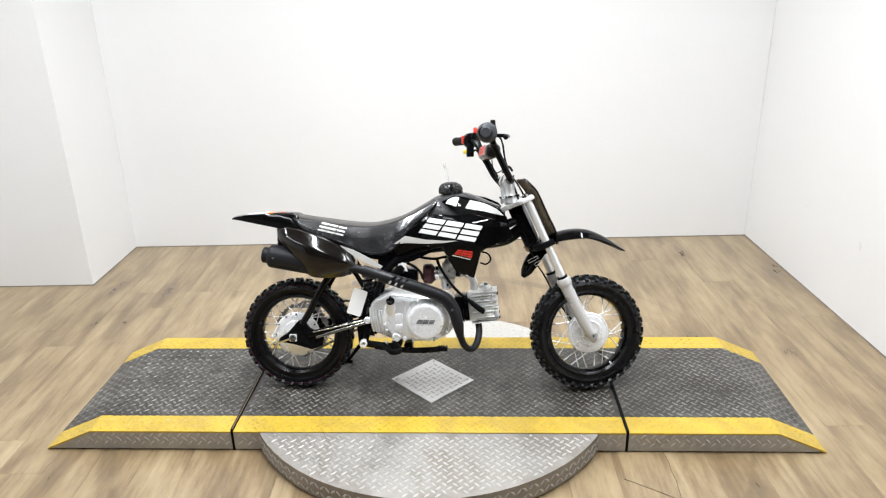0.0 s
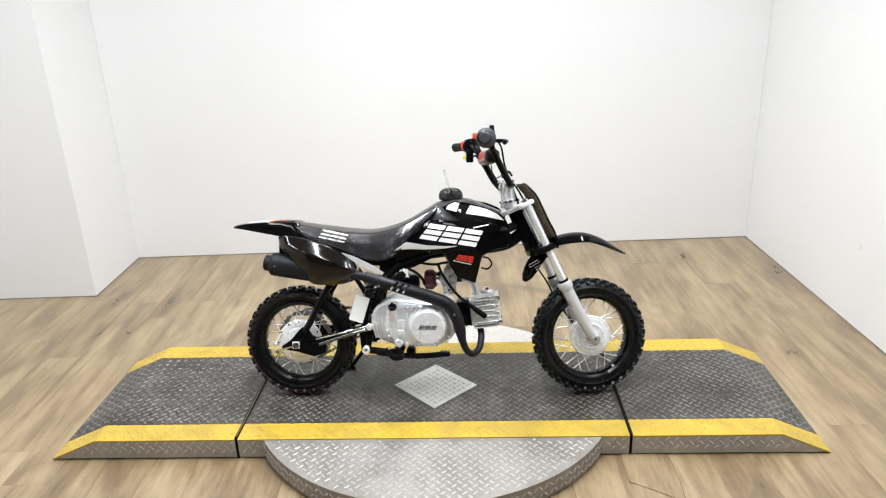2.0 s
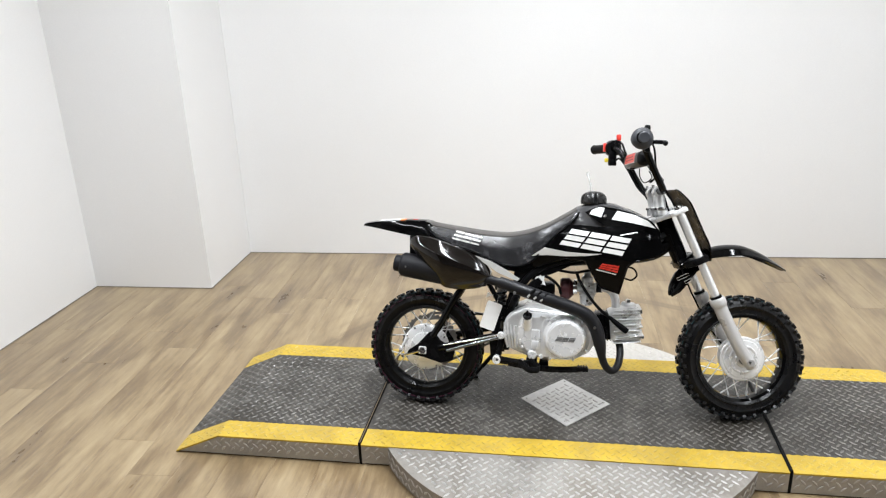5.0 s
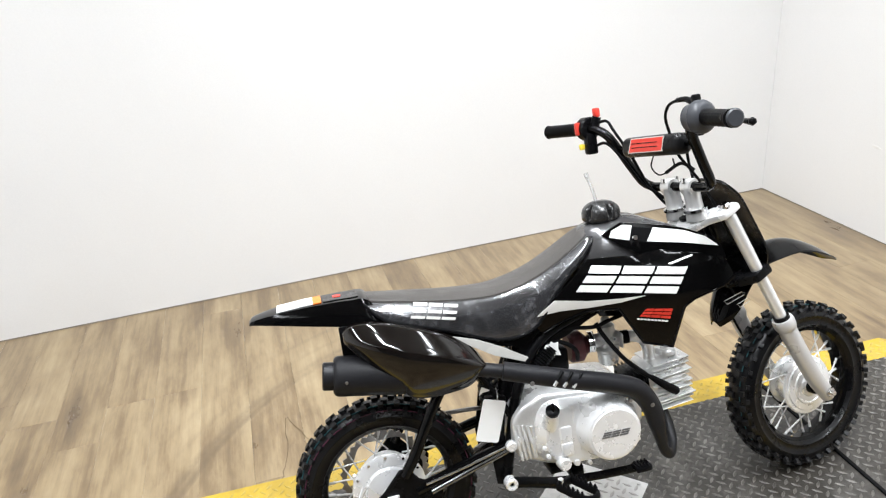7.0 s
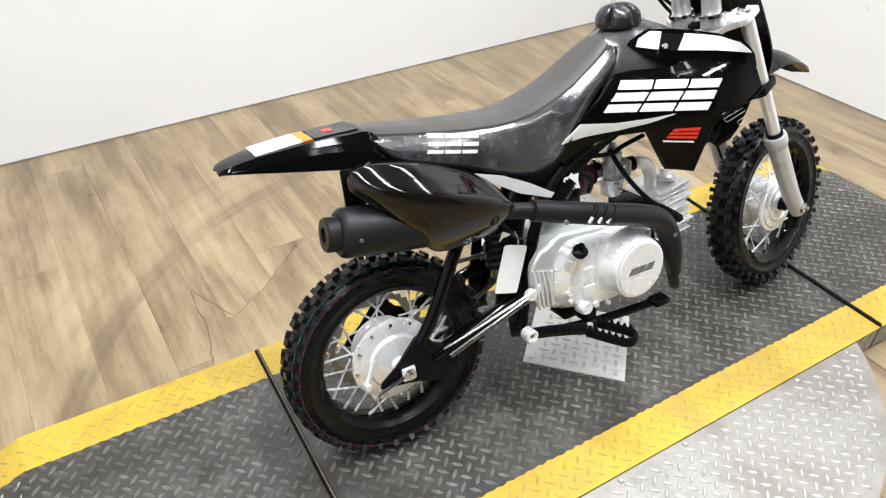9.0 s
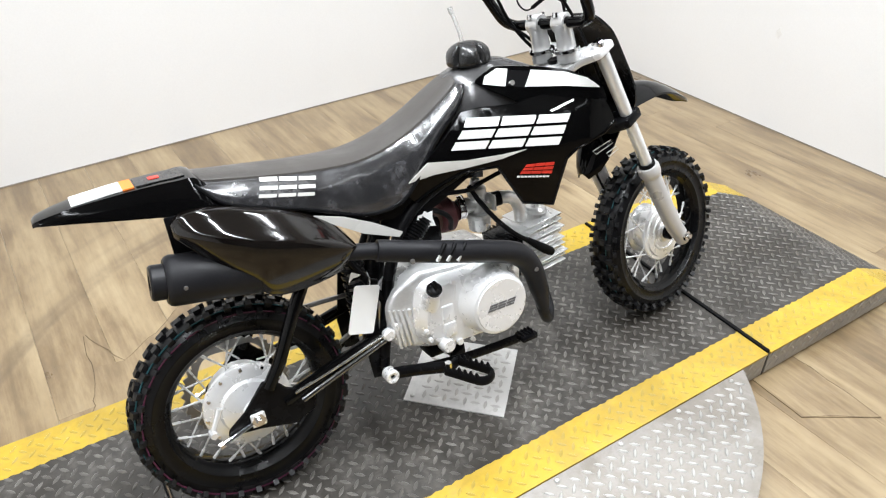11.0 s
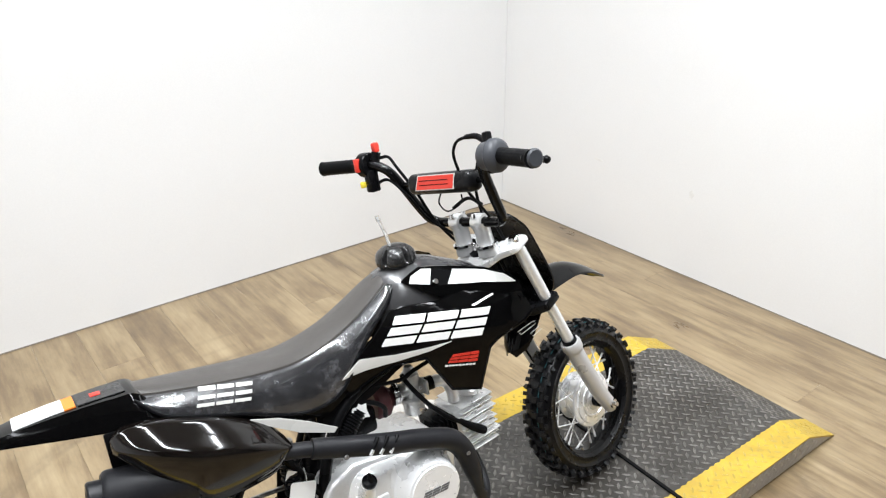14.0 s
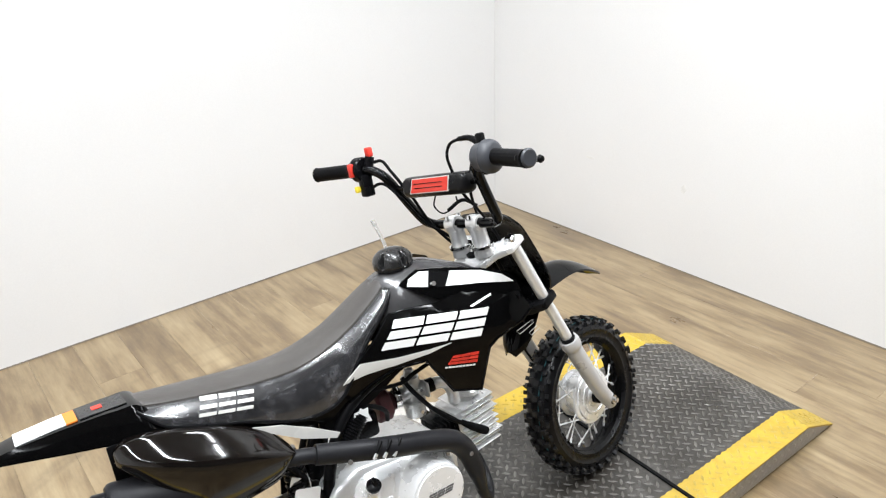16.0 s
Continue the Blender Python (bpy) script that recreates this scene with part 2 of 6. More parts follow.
def sweep(pts, radius, segs=12, smooth=6, flat=1.0, up=(0, 0, 1), cap=True):
    """A tube along a smooth path; radius may be a list, one per given point; flat squeezes it along 'up'."""
    path = smooth_path(pts, smooth) if smooth else [Vector(q) for q in pts]
    n = len(path)
    bm = bmesh.new()
    rings = []
    ref = Vector(up)
    for i, p in enumerate(path):
        t = (path[min(i + 1, n - 1)] - path[max(i - 1, 0)]).normalized()
        side = t.cross(ref)
        if side.length < 1e-3:
            side = t.cross(Vector((0, 1, 0)))
        side.normalize()
        v2 = side.cross(t).normalized()
        if isinstance(radius, (list, tuple)):
            u = i / (n - 1) * (len(radius) - 1)
            k = min(int(u), len(radius) - 2)
            r = radius[k] + (radius[k + 1] - radius[k]) * (u - k)
        else:
            r = radius
        rings.append([bm.verts.new(p + side * (r * math.cos(a)) + v2 * (r * flat * math.sin(a))) for a in [2 * math.pi * j / segs for j in range(segs)]])
    for a, b_ in zip(rings, rings[1:]):
        for j in range(segs):
            bm.faces.new((a[j], a[(j + 1) % segs], b_[(j + 1) % segs], b_[j]))
    if cap:
        bm.faces.new(rings[0][::-1])
        bm.faces.new(rings[-1])
    return bm


def lathe(profile, c=(0, 0, 0), axis=(0, 1, 0), segs=40, closed=False):
    """A turned body: profile rows of (radius, height along the axis)."""
    bm = bmesh.new()
    q = Vector((0, 0, 1)).rotation_difference(Vector(axis)).to_matrix()
    rings = []
    for r, h in profile:
        if r < 1e-6:
            rings.append([bm.verts.new(q @ Vector((0, 0, h)) + Vector(c))])
        else:
            rings.append([bm.verts.new(q @ Vector((r * math.cos(2 * math.pi * j / segs), r * math.sin(2 * math.pi * j / segs), h)) + Vector(c)) for j in range(segs)])
    pairs = list(zip(rings, rings[1:])) + ([(rings[-1], rings[0])] if closed else [])
    for a, b_ in pairs:
        for j in range(segs):
            k = (j + 1) % segs
            if len(a) == 1 and len(b_) == 1:
                continue
            if len(a) == 1:
                bm.faces.new((a[0], b_[j], b_[k]))
            elif len(b_) == 1:
                bm.faces.new((a[j], b_[0], a[k]))
            else:
                bm.faces.new((a[j], b_[j], b_[k], a[k]))
    if not closed:
        for ring in (rings[0], rings[-1]):
            if len(ring) > 2:
                bm.faces.new(ring)
    return bm


def loft(loops, ring=True, cap=True):
    """Skin through loops of equally many points."""
    bm = bmesh.new()
    rows = [[bm.verts.new(p) for p in loop] for loop in loops]
    n = len(rows[0])
    for a, b_ in zip(rows, rows[1:]):
        for j in range(n if ring else n - 1):
            k = (j + 1) % n
            bm.faces.new((a[j], a[k], b_[k], b_[j]))
    if cap and ring:
        bm.faces.new(rows[0])
        bm.faces.new(rows[-1])
    return bm


def prism(outline, y0, y1, b=0.0, seg=2):
    """An outline in x and z, drawn out from y0 to y1."""
    bm = bmesh.new()
    v = [bm.verts.new((x, y0, z)) for x, z in outline]
    f = bm.faces.new(v)
    r = bmesh.ops.extrude_face_region(bm, geom=[f])
    for e in r["geom"]:
        if isinstance(e, bmesh.types.BMVert):
            e.co.y = y1
    if b:
        bmesh.ops.recalc_face_normals(bm, faces=bm.faces)
        bevel(bm, b, seg)
    return bm


def panel(outline, f, thick=0.004, cuts=2, out=0.0):
    """A curved sheet: an outline in x and z laid on the surface y = f(x, z), with thickness."""
    bm = bmesh.new()
    face = bm.faces.new([bm.verts.new((x, 0, z)) for x, z in outline])
    bmesh.ops.triangulate(bm, faces=[face])
    for _ in range(cuts):
        bmesh.ops.subdivide_edges(bm, edges=[e for e in bm.edges if e.calc_length() > 0.018], cuts=1, use_grid_fill=True)
        bmesh.ops.triangulate(bm, faces=[q for q in bm.faces if len(q.verts) > 4])
    for v in bm.verts:
        v.co.y = f(v.co.x, v.co.z) + out
    sign = 1 if f(0.0, 0.58) < 0 else -1
    r = bmesh.ops.extrude_face_region(bm, geom=list(bm.faces))
    for v in r["geom"]:
        if isinstance(v, bmesh.types.BMVert):
            v.co.y += thick * sign
    return bm


def refine(loops, n=4):
    """More loops along the body, on smooth curves."""
    cols = [smooth_path([l[j] for l in loops], n) for j in range(len(loops[0]))]
    return [[c[i] for c in cols] for i in range(len(cols[0]))]


def bar_mark(quad, f, mat, parent, label, thick=0.003, out=0.0, slim=0.0):
    """A maker's mark as nine plain slanted bars in three rows, each laid on y = f(x, z)."""
    a, b_, c, d = [Vector((x, z)) for x, z in quad]
    spot = lambda u, v: a.lerp(b_, u).lerp(d.lerp(c, u), v)
    sign = 1 if f(0.0, 0.58) < 0 else -1
    for v0, v1 in ((0.0, 0.27), (0.37, 0.64), (0.74, 1.0)):
        for u0, u1 in ((0.0, 0.31), (0.345, 0.655), (0.69, 1.0)):
            bm = bmesh.new()
            grid = [[bm.verts.new((*spot(u0 + (u1 - u0) * i / 6, v0 + slim + (v1 - v0 - 2 * slim) * j / 2), 0)) for i in range(7)] for j in range(3)]
            for j in range(2):
                for i in range(6):
                    bm.faces.new((grid[j][i], grid[j][i + 1], grid[j + 1][i + 1], grid[j + 1][i]))
            for v in bm.verts:
                x, z = v.co.x, v.co.y
                v.co = (x, f(x, z) + out, z)
            ext = bmesh.ops.extrude_face_region(bm, geom=list(bm.faces))
            for v in ext["geom"]:
                if isinstance(v, bmesh.types.BMVert):
                    v.co.y += thick * sign
            part("mark_bar", bm, mat, parent, label)


# ---- the room ----
TURN = 2.1  # the bay is turned a little against the platform
ROOM = [(-1.875, 1.588), (1.690, 1.718), (1.893, -3.6), (-2.42, -3.6), (-2.49, 0.5), (-2.50, 1.018), (-1.858, 1.040)]


def wall(name, a, b_, z0, z1, label, thick=0.12, mat=None, ext=0.0):
    a, b_ = Vector((*a, 0)), Vector((*b_, 0))
    d = (b_ - a).normalized()
    n = Vector((d.y, -d.x, 0))
    a, b_ = a - d * ext, b_ + d * ext
    bm = bmesh.new()
    lo = [a, b_, b_ + n * thick, a + n * thick]
    v0 = [bm.verts.new((p.x, p.y, z0)) for p in lo]
    v1 = [bm.verts.new((p.x, p.y, z1)) for p in lo]
    bm.faces.new(v0)
    bm.faces.new(v1)
    for j in range(4):
        k = (j + 1) % 4
        bm.faces.new((v0[j], v0[k], v1[k], v1[j]))
    return tagged(part(name, bm, mat or WALL), label, "wall", kind="structure")


wall("wall_north", ROOM[1], ROOM[0], 0, CEILING, "plain white painted back wall of the photo bay", ext=-0.001)
wall("wall_east", ROOM[2], ROOM[1], 0, CEILING, "white painted side wall with a soffit above", ext=0.12)
# unseen closing wall, dark so that glossy black parts reflect little
wall("wall_south", ROOM[3], ROOM[2], 0, CEILING, "unseen dark wall added behind the camera", mat=DARKWALL)
wall("wall_west", ROOM[5], ROOM[3], 0, CEILING, "white painted side wall beyond the recess", ext=0.1)
# the boxed-in part of the west wall
bx = bmesh.new()
pts = [ROOM[6], ROOM[0], (-1.875, 1.78), (-2.70, 1.75), (-2.70, 1.018), ROOM[5]]
lo = [bx.verts.new((x, y, 0)) for x, y in pts]
hi = [bx.verts.new((x, y, CEILING)) for x, y in pts]
bx.faces.new(lo)
bx.faces.new(hi)
for j in range(6):
    bx.faces.new((lo[j], lo[(j + 1) % 6], hi[(j + 1) % 6], hi[j]))
tagged(part("wall_box", bx, WALL), "white painted boxed-out corner of the side wall", "wall", kind="structure")
# soffit on the east wall
a, b_ = Vector((*ROOM[1], 0)), Vector((*ROOM[2], 0))
d = (b_ - a).normalized()
n = Vector((d.y, -d.x, 0))
sof = bmesh.new()
lo = [a, b_, b_ + n * 0.022, a + n * 0.022]
v0 = [sof.verts.new((p.x, p.y, 1.445)) for p in lo]
v1 = [sof.verts.new((p.x, p.y, CEILING - 0.002)) for p in lo]
sof.faces.new(v0)
sof.faces.new(v1)
for j in range(4):
    sof.faces.new((v0[j], v0[(j + 1) % 4], v1[(j + 1) % 4], v1[j]))
tagged(part("soffit", sof, WALL), "white panel standing slightly proud of the side wall", "soffit", kind="structure")
cb = bmesh.new()
bmesh.ops.create_cube(cb, size=1)
cb.transform(Matrix.Translation((-0.3, -0.9, CEILING + 0.05)) @ Matrix.Diagonal((5.2, 5.8, 0.1, 1)))
tagged(part("ceiling", cb, CEIL), "plain grey ceiling", "ceiling", kind="structure")
# raised dark strip standing in for the shade in the wall-to-floor joint
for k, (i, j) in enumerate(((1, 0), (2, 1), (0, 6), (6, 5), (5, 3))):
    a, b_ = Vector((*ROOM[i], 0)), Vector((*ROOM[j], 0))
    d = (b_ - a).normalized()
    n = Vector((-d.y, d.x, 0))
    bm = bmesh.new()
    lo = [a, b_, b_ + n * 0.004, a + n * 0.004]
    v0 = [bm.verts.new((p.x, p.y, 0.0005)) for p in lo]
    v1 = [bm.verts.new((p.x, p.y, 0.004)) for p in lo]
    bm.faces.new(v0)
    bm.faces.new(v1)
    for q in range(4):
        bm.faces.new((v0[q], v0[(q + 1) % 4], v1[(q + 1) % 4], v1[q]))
    tagged(part("wall_gap_strip", bm, JOINT), "thin dark strip for the shaded joint along the foot of the wall", "trim", kind="structure")

# ceiling light fixtures that hold the tubes
def light_fixture(x, y):
    t = new("ceiling_light")
    t.matrix_basis = pose(x, y, CEILING, 0, 0, 2)
    part("housing", box((0, 0, -0.035), (0.16, 1.18, 0.07), 0.01), FIXTURE, t)
    part("end_cap", box((0, 0.575, -0.075), (0.12, 0.02, 0.02), 0.003), FIXTURE, t)
    part("end_cap", box((0, -0.575, -0.075), (0.12, 0.02, 0.02), 0.003), FIXTURE, t)
    return tagged(t, "white ceiling tube light fixture, switched on", "ceiling light", "ceiling lights")


for tx, ty in TUBES:
    light_fixture(tx, ty)

# ---- the floor ----
floor = part("floor", box((-0.3, -0.9, -0.056), (5.2, 5.8, 0.1)), SUBFLOOR)
tagged(floor, "worn light-brown wood-look vinyl plank floor", "floor", kind="structure")
PW, PL = 0.152, 1.22


def plank_mesh(length, width=PW):
    bm = box((0, 0, -0.003), (width - 0.0003, length - 0.0003, 0.006), 0.0004, seg=1)
    finish(bm)
    me = bpy.data.meshes.new("plank")
    bm.to_mesh(me)
    bm.free()
    me.materials.append(PLANK)
    return me


PLANKS = {}
turned = pose(0, 0, 0, 0, 0, TURN)
rng = random.Random(4)
for i in range(-18, 14):
    y, end = -3.66, 1.80
    length = rng.choice([0.3, 0.45, 0.6, 0.82, 1.0])
    while y < end - 0.02:
        length = min(length, round(end - y, 3))
        if length not in PLANKS:
            PLANKS[length] = plank_mesh(length)
        w = turned @ Vector((i * PW, y + length / 2, 0))
        if -2.68 < w.x < 2.03:
            same_mesh("plank", PLANKS[length], floor, turned @ pose(i * PW, y + length / 2, 0))
        y = round(y + length, 3)
        length = 0.7 if rng.random() < 0.18 else PL

# ---- the turntable platform ----
H, CX = 0.0745, -0.046
GAPX, TIPX, DEEP = 0.646, 1.281, 0.323
FLATX = 1.124   # where the ramps start to slope
YB = 0.237      # inner edge of the yellow bands
DISC = 0.641


def deck_z(x):
    a = abs(x)
    return H if a < FLATX else H + (0.006 - H) * (a - FLATX) / (TIPX - FLATX)


def tread(bm, x, y, ang, z=None, length=0.0255, width=0.0076, high=0.0018, m=None):
    """One raised lens of tread plate, lying on the deck."""
    c, s = math.cos(ang), math.sin(ang)
    ring = [(-0.5, 0), (-0.18, 0.5), (0.18, 0.5), (0.5, 0), (0.18, -0.5), (-0.18, -0.5)]
    def place(u, v, h):
        px, py = x + u * length * c - v * width * s, y + u * length * s + v * width * c
        if m:
            return m @ Vector((px, py, h))
        return Vector((px, py, (deck_z(px) if z is None else z) + h))
    lo = [bm.verts.new(place(u, v, 0)) for u, v in ring]
    hi = [bm.verts.new(place(u * 0.7, v * 0.45, high)) for u, v in ring]
    for j in range(6):
        bm.faces.new((lo[j], lo[(j + 1) % 6], hi[(j + 1) % 6], hi[j]))
    bm.faces.new(hi)


def tread_field(inside, x0, x1, y0, y1, pitch=0.0225, z=None, m=None):
    bm = bmesh.new()
    mx, my = (x0 + x1) / 2, (y0 + y1) / 2
    n = int(((x1 - x0) + (y1 - y0)) / pitch / 1.4) + 2
    for i in range(-n, n + 1):
        for j in range(-n, n + 1):
            x, y = mx + (i - j) * pitch * 0.7071, my + (i + j) * pitch * 0.7071
            if x0 <= x <= x1 and y0 <= y <= y1 and inside(x, y):
                tread(bm, x, y, radians(45 if (i + j) % 2 else -45), z, m=m)
    return bm


def slab(xs, y0, y1, top, bottom=0.001, b=0.0, thick=0.0):
    """A plate from y0 to y1 whose top follows top(x) at the given xs."""
    bm = bmesh.new()
    rows = []
    for x in xs:
        t = top(x)
        low = t - thick if thick else bottom
        rows.append([bm.verts.new((x, y0, low)), bm.verts.new((x, y1, low)), bm.verts.new((x, y1, t)), bm.verts.new((x, y0, t))])
    for a, c in zip(rows, rows[1:]):
        for j in range(4):
            bm.faces.new((a[j], a[(j + 1) % 4], c[(j + 1) % 4], c[j]))
    bm.faces.new(rows[0])
    bm.faces.new(rows[-1])
    if b:
        bmesh.ops.recalc_face_normals(bm, faces=bm.faces)
        bevel(bm, b, 2, 20)
    return bm


def yellow_strip(xs, s, seed):
    """Brushed-on yellow band: straight along the rim, ragged where it meets the dark paint."""
    rr = random.Random(seed)
    lo, hi = xs[0], xs[-1]
    n = int((hi - lo) / 0.0115)
    fine = sorted(set([round(lo + (hi - lo) * k / n, 5) for k in range(n + 1)] + list(xs)))
    bm = bmesh.new()
    rows = []
    for k, x in enumerate(fine):
        t = deck_z(x) + 0.0005
        ya = s * (YB - (0.0025 if k % 2 else 0.0) - rr.uniform(0.0, 0.0022))
        yb = s * (DEEP + 0.0015)
        rows.append([bm.verts.new(p) for p in ((x, ya, t - 0.0055), (x, yb, t - 0.0055), (x, yb, t), (x, ya, t))])
    for a, c in zip(rows, rows[1:]):
        for j in range(4):
            bm.faces.new((a[j], a[(j + 1) % 4], c[(j + 1) % 4], c[j]))
    bm.faces.new(rows[0])
    bm.faces.new(rows[-1])
    return bm


def bolt(c, r=0.006, h=0.003, mat=None, parent=None, axis=(0, 0, 1)):
    return part("bolt", lathe([(0, h), (r * 0.7, h), (r, h * 0.5), (r, -0.001)][::-1], c, axis, 10), mat or BOLT, parent)


platform = new("turntable_platform")
platform.matrix_basis = pose(CX, 0, 0)
tagged(platform, "motorcycle turntable with dark tread-plate deck and yellow edges", "turntable")


def deck_section(name, xs, sides=True):
    """Dark centre strip, two yellow bands and the bare plate skirt of one section."""
    body = part(name, slab(xs, -DEEP, DEEP, lambda x: deck_z(x) - 0.003, 0.006), ALU_SIDE, platform, "bare grey tread-plate body")
    # recessed black strip, added to draw the shadow line under the skirt
    part("shadow_strip", slab([xs[0] + 0.01, xs[-1] - (0.05 if xs[-1] > 1.2 else 0.01)] if xs[0] > -1.2 else [xs[0] + 0.05, xs[-1] - 0.01], -DEEP + 0.006, DEEP - 0.006, lambda x: 0.007, 0.0003), RUBBER, body, "black strip for the shadow gap under the platform")
    lo, hi = xs[0], xs[-1]
    part("deck_paint", slab(xs, -YB, YB, deck_z, thick=0.005), DECK, body, "worn dark grey painted deck")
    ins = lambda x, y: lo + 0.012 < x < hi - 0.012 and abs(y) < YB - 0.006
    t = part("tread_pattern", tread_field(ins, lo, hi, -YB + 0.01, YB), DECK_LENS, body)
    tagged(t, "raised tread lenses in dark paint", kind="stuff")
    for s in (-1, 1):
        y0, y1 = sorted((s * YB, s * (DEEP + 0.0015)))
        part("yellow_band", yellow_strip(xs, s, int(xs[0] * 100) + s), YELLOW, body, "worn yellow safety band")
        ins = lambda x, y: lo + 0.012 < x < hi - 0.012 and y0 + 0.008 < y < y1 - 0.008
        t = part("tread_pattern", tread_field(ins, lo, hi, y0 + 0.013, y1), YELLOW_LENS, body)
        tagged(t, "raised tread lenses in yellow paint", kind="stuff")
        # lenses on the upright skirt
        m = Matrix(((1, 0, 0, 0), (0, 0, s, s * (DEEP + 0.0005)), (0, 1, 0, 0), (0, 0, 0, 1)))
        ins = lambda x, z: lo + 0.012 < x < hi - 0.012 and 0.008 < z < deck_z(x) - 0.014 and not (name == "centre_deck" and abs(x) < 0.56)
        t = part("tread_pattern", tread_field(ins, lo, hi, 0.014, H, m=m), ALU_LENS, body)
        tagged(t, "raised bright lenses on the skirt", kind="stuff")
    return body


centre = deck_section("centre_deck", [-GAPX + 0.005, GAPX - 0.005])
deck_section("ramp", [GAPX + 0.005, FLATX, TIPX])
deck_section("ramp", [-TIPX, -FLATX, -GAPX - 0.005])
for s in (-1, 1):
    part("rubber_seam", box((s * GAPX, 0, 0.039), (0.0092, DEEP * 2 - 0.004, 0.082), 0.001), RUBBER, platform, "dark rubber strip in the joint")
part("seam_strip", box((-GAPX + 0.0012, 0.0, 0.0785), (0.0032, DEEP * 2 - 0.01, 0.006), 0.0008), CUT, platform, "rusty brown edge strip in the joint")

# the round turntable plate, standing out in front of the deck
s = -1
bm = bmesh.new()
a0 = math.asin((DEEP + 0.003) / DISC)
arc = [(DISC * math.cos(a), s * DISC * math.sin(a)) for a in [a0 + (math.pi - 2 * a0) * k / 60 for k in range(61)]]
lo = [bm.verts.new((x, y, 0.006)) for x, y in arc]
hi = [bm.verts.new((x, y, H - 0.002)) for x, y in arc]
bm.faces.new(lo)
bm.faces.new(hi)
for j in range(61):
    k = (j + 1) % 61
    bm.faces.new((lo[j], lo[k], hi[k], hi[j]))
bevel(bm, 0.0015, 1, 60)
seg = part("turntable_plate", bm, ALU, platform, "bare aluminium round tread plate")
# black strip added for the shadow gap below the round plate
bm = bmesh.new()
low_ = [bm.verts.new((x * 0.985, y * 0.985, 0.0003)) for x, y in arc]
top_ = [bm.verts.new((x * 0.985, y * 0.985, 0.007)) for x, y in arc]
bm.faces.new(low_)
bm.faces.new(top_)
for j in range(61):
    k = (j + 1) % 61
    bm.faces.new((low_[j], low_[k], top_[k], top_[j]))
part("shadow_strip", bm, RUBBER, seg, "black strip for the shadow gap under the platform")
y0, y1 = sorted((s * DEEP, s * DISC))
ins = lambda x, y: x * x + y * y < (DISC - 0.016) ** 2 and abs(y) > DEEP + 0.018
t = part("tread_pattern", tread_field(ins, -0.62, 0.62, y0 + 0.006, y1, z=H - 0.002), ALU_LENS, seg)
tagged(t, "raised bright tread lenses", kind="stuff")
bm = bmesh.new()
for k in range(66):
    a = a0 + (math.pi - 2 * a0) * (k + 0.5) / 66
    for r_, zz in ((0, 0.022), (1, 0.05)):
        m = pose(DISC * math.cos(a) + 0.0005 * math.cos(a), s * (DISC + 0.0005) * math.sin(a), zz, 90, 0, math.degrees(math.atan2(s * math.sin(a), math.cos(a))) + 90)
        tread(bm, 0, 0, radians(45 if (k + r_) % 2 else -45), 0, m=m)
tagged(part("tread_pattern", bm, ALU_LENS, seg), "raised bright lenses on the rim", kind="stuff")
for k in range(7):
    x = -0.5 + k * 1.0 / 6
    bolt((x, s * (DEEP + 0.013), H - 0.002), 0.0055, 0.003, parent=seg)

# the square cover plate set cornerwise in the deck
SQ = 0.1515
bm = bmesh.new()
q = [(SQ, -0.006), (-0.004, SQ - 0.006), (-SQ, 0.001), (0.004, -SQ - 0.003)]
lo = [bm.verts.new((x, y, H)) for x, y in q]
hi = [bm.verts.new((x, y, H + 0.003)) for x, y in q]
bm.faces.new(lo)
bm.faces.new(hi)
for j in range(4):
    bm.faces.new((lo[j], lo[(j + 1) % 4], hi[(j + 1) % 4], hi[j]))
bevel(bm, 0.001, 1)
plate = part("cover_plate", bm, COVERALU, platform, "bare aluminium square tread plate")
ins = lambda x, y: abs(x) + abs(y + 0.004) < SQ - 0.022
tagged(part("tread_pattern", tread_field(ins, -0.1275, 0.14, -0.1275, 0.14, z=H + 0.003), ALU_LENS, plate), "raised bright tread lenses", kind="stuff")
for x, y in ((SQ - 0.022, 0), (0, SQ - 0.022), (-SQ + 0.022, 0), (0, -SQ + 0.022)):
    bolt((x, y, H + 0.003), 0.005, 0.003, parent=plate)


# pale patches where the floor was cut open and mended, with their dark cuts
def floor_patch(pts, label, mat):
    bm = bmesh.new()
    lo = [bm.verts.new((x, y, 0.0)) for x, y in pts]
    hi = [bm.verts.new((x, y, 0.0022)) for x, y in pts]
    bm.faces.new(hi)
    for j in range(len(pts)):
        k = (j + 1) % len(pts)
        bm.faces.new((lo[j], lo[k], hi[k], hi[j]))
    return tagged(part("floor_patch", bm, mat), label, "floor patch", kind="structure")


def floor_cut(pts, width=0.0016):
    rough = []
    for a, b_ in zip(pts, pts[1:]):
        for k in range(5):
            t = k / 5
            rough.append((a[0] + (b_[0] - a[0]) * t + rng.uniform(-0.004, 0.004), a[1] + (b_[1] - a[1]) * t + rng.uniform(-0.004, 0.004), 0.0022))
    rough.append((*pts[-1], 0.0022))
    bm = sweep(rough, width / 2, 6, 0, flat=0.3)
    return tagged(part("floor_cut", bm, CUT), "ragged dark cut in the floor", "floor cut", kind="structure")


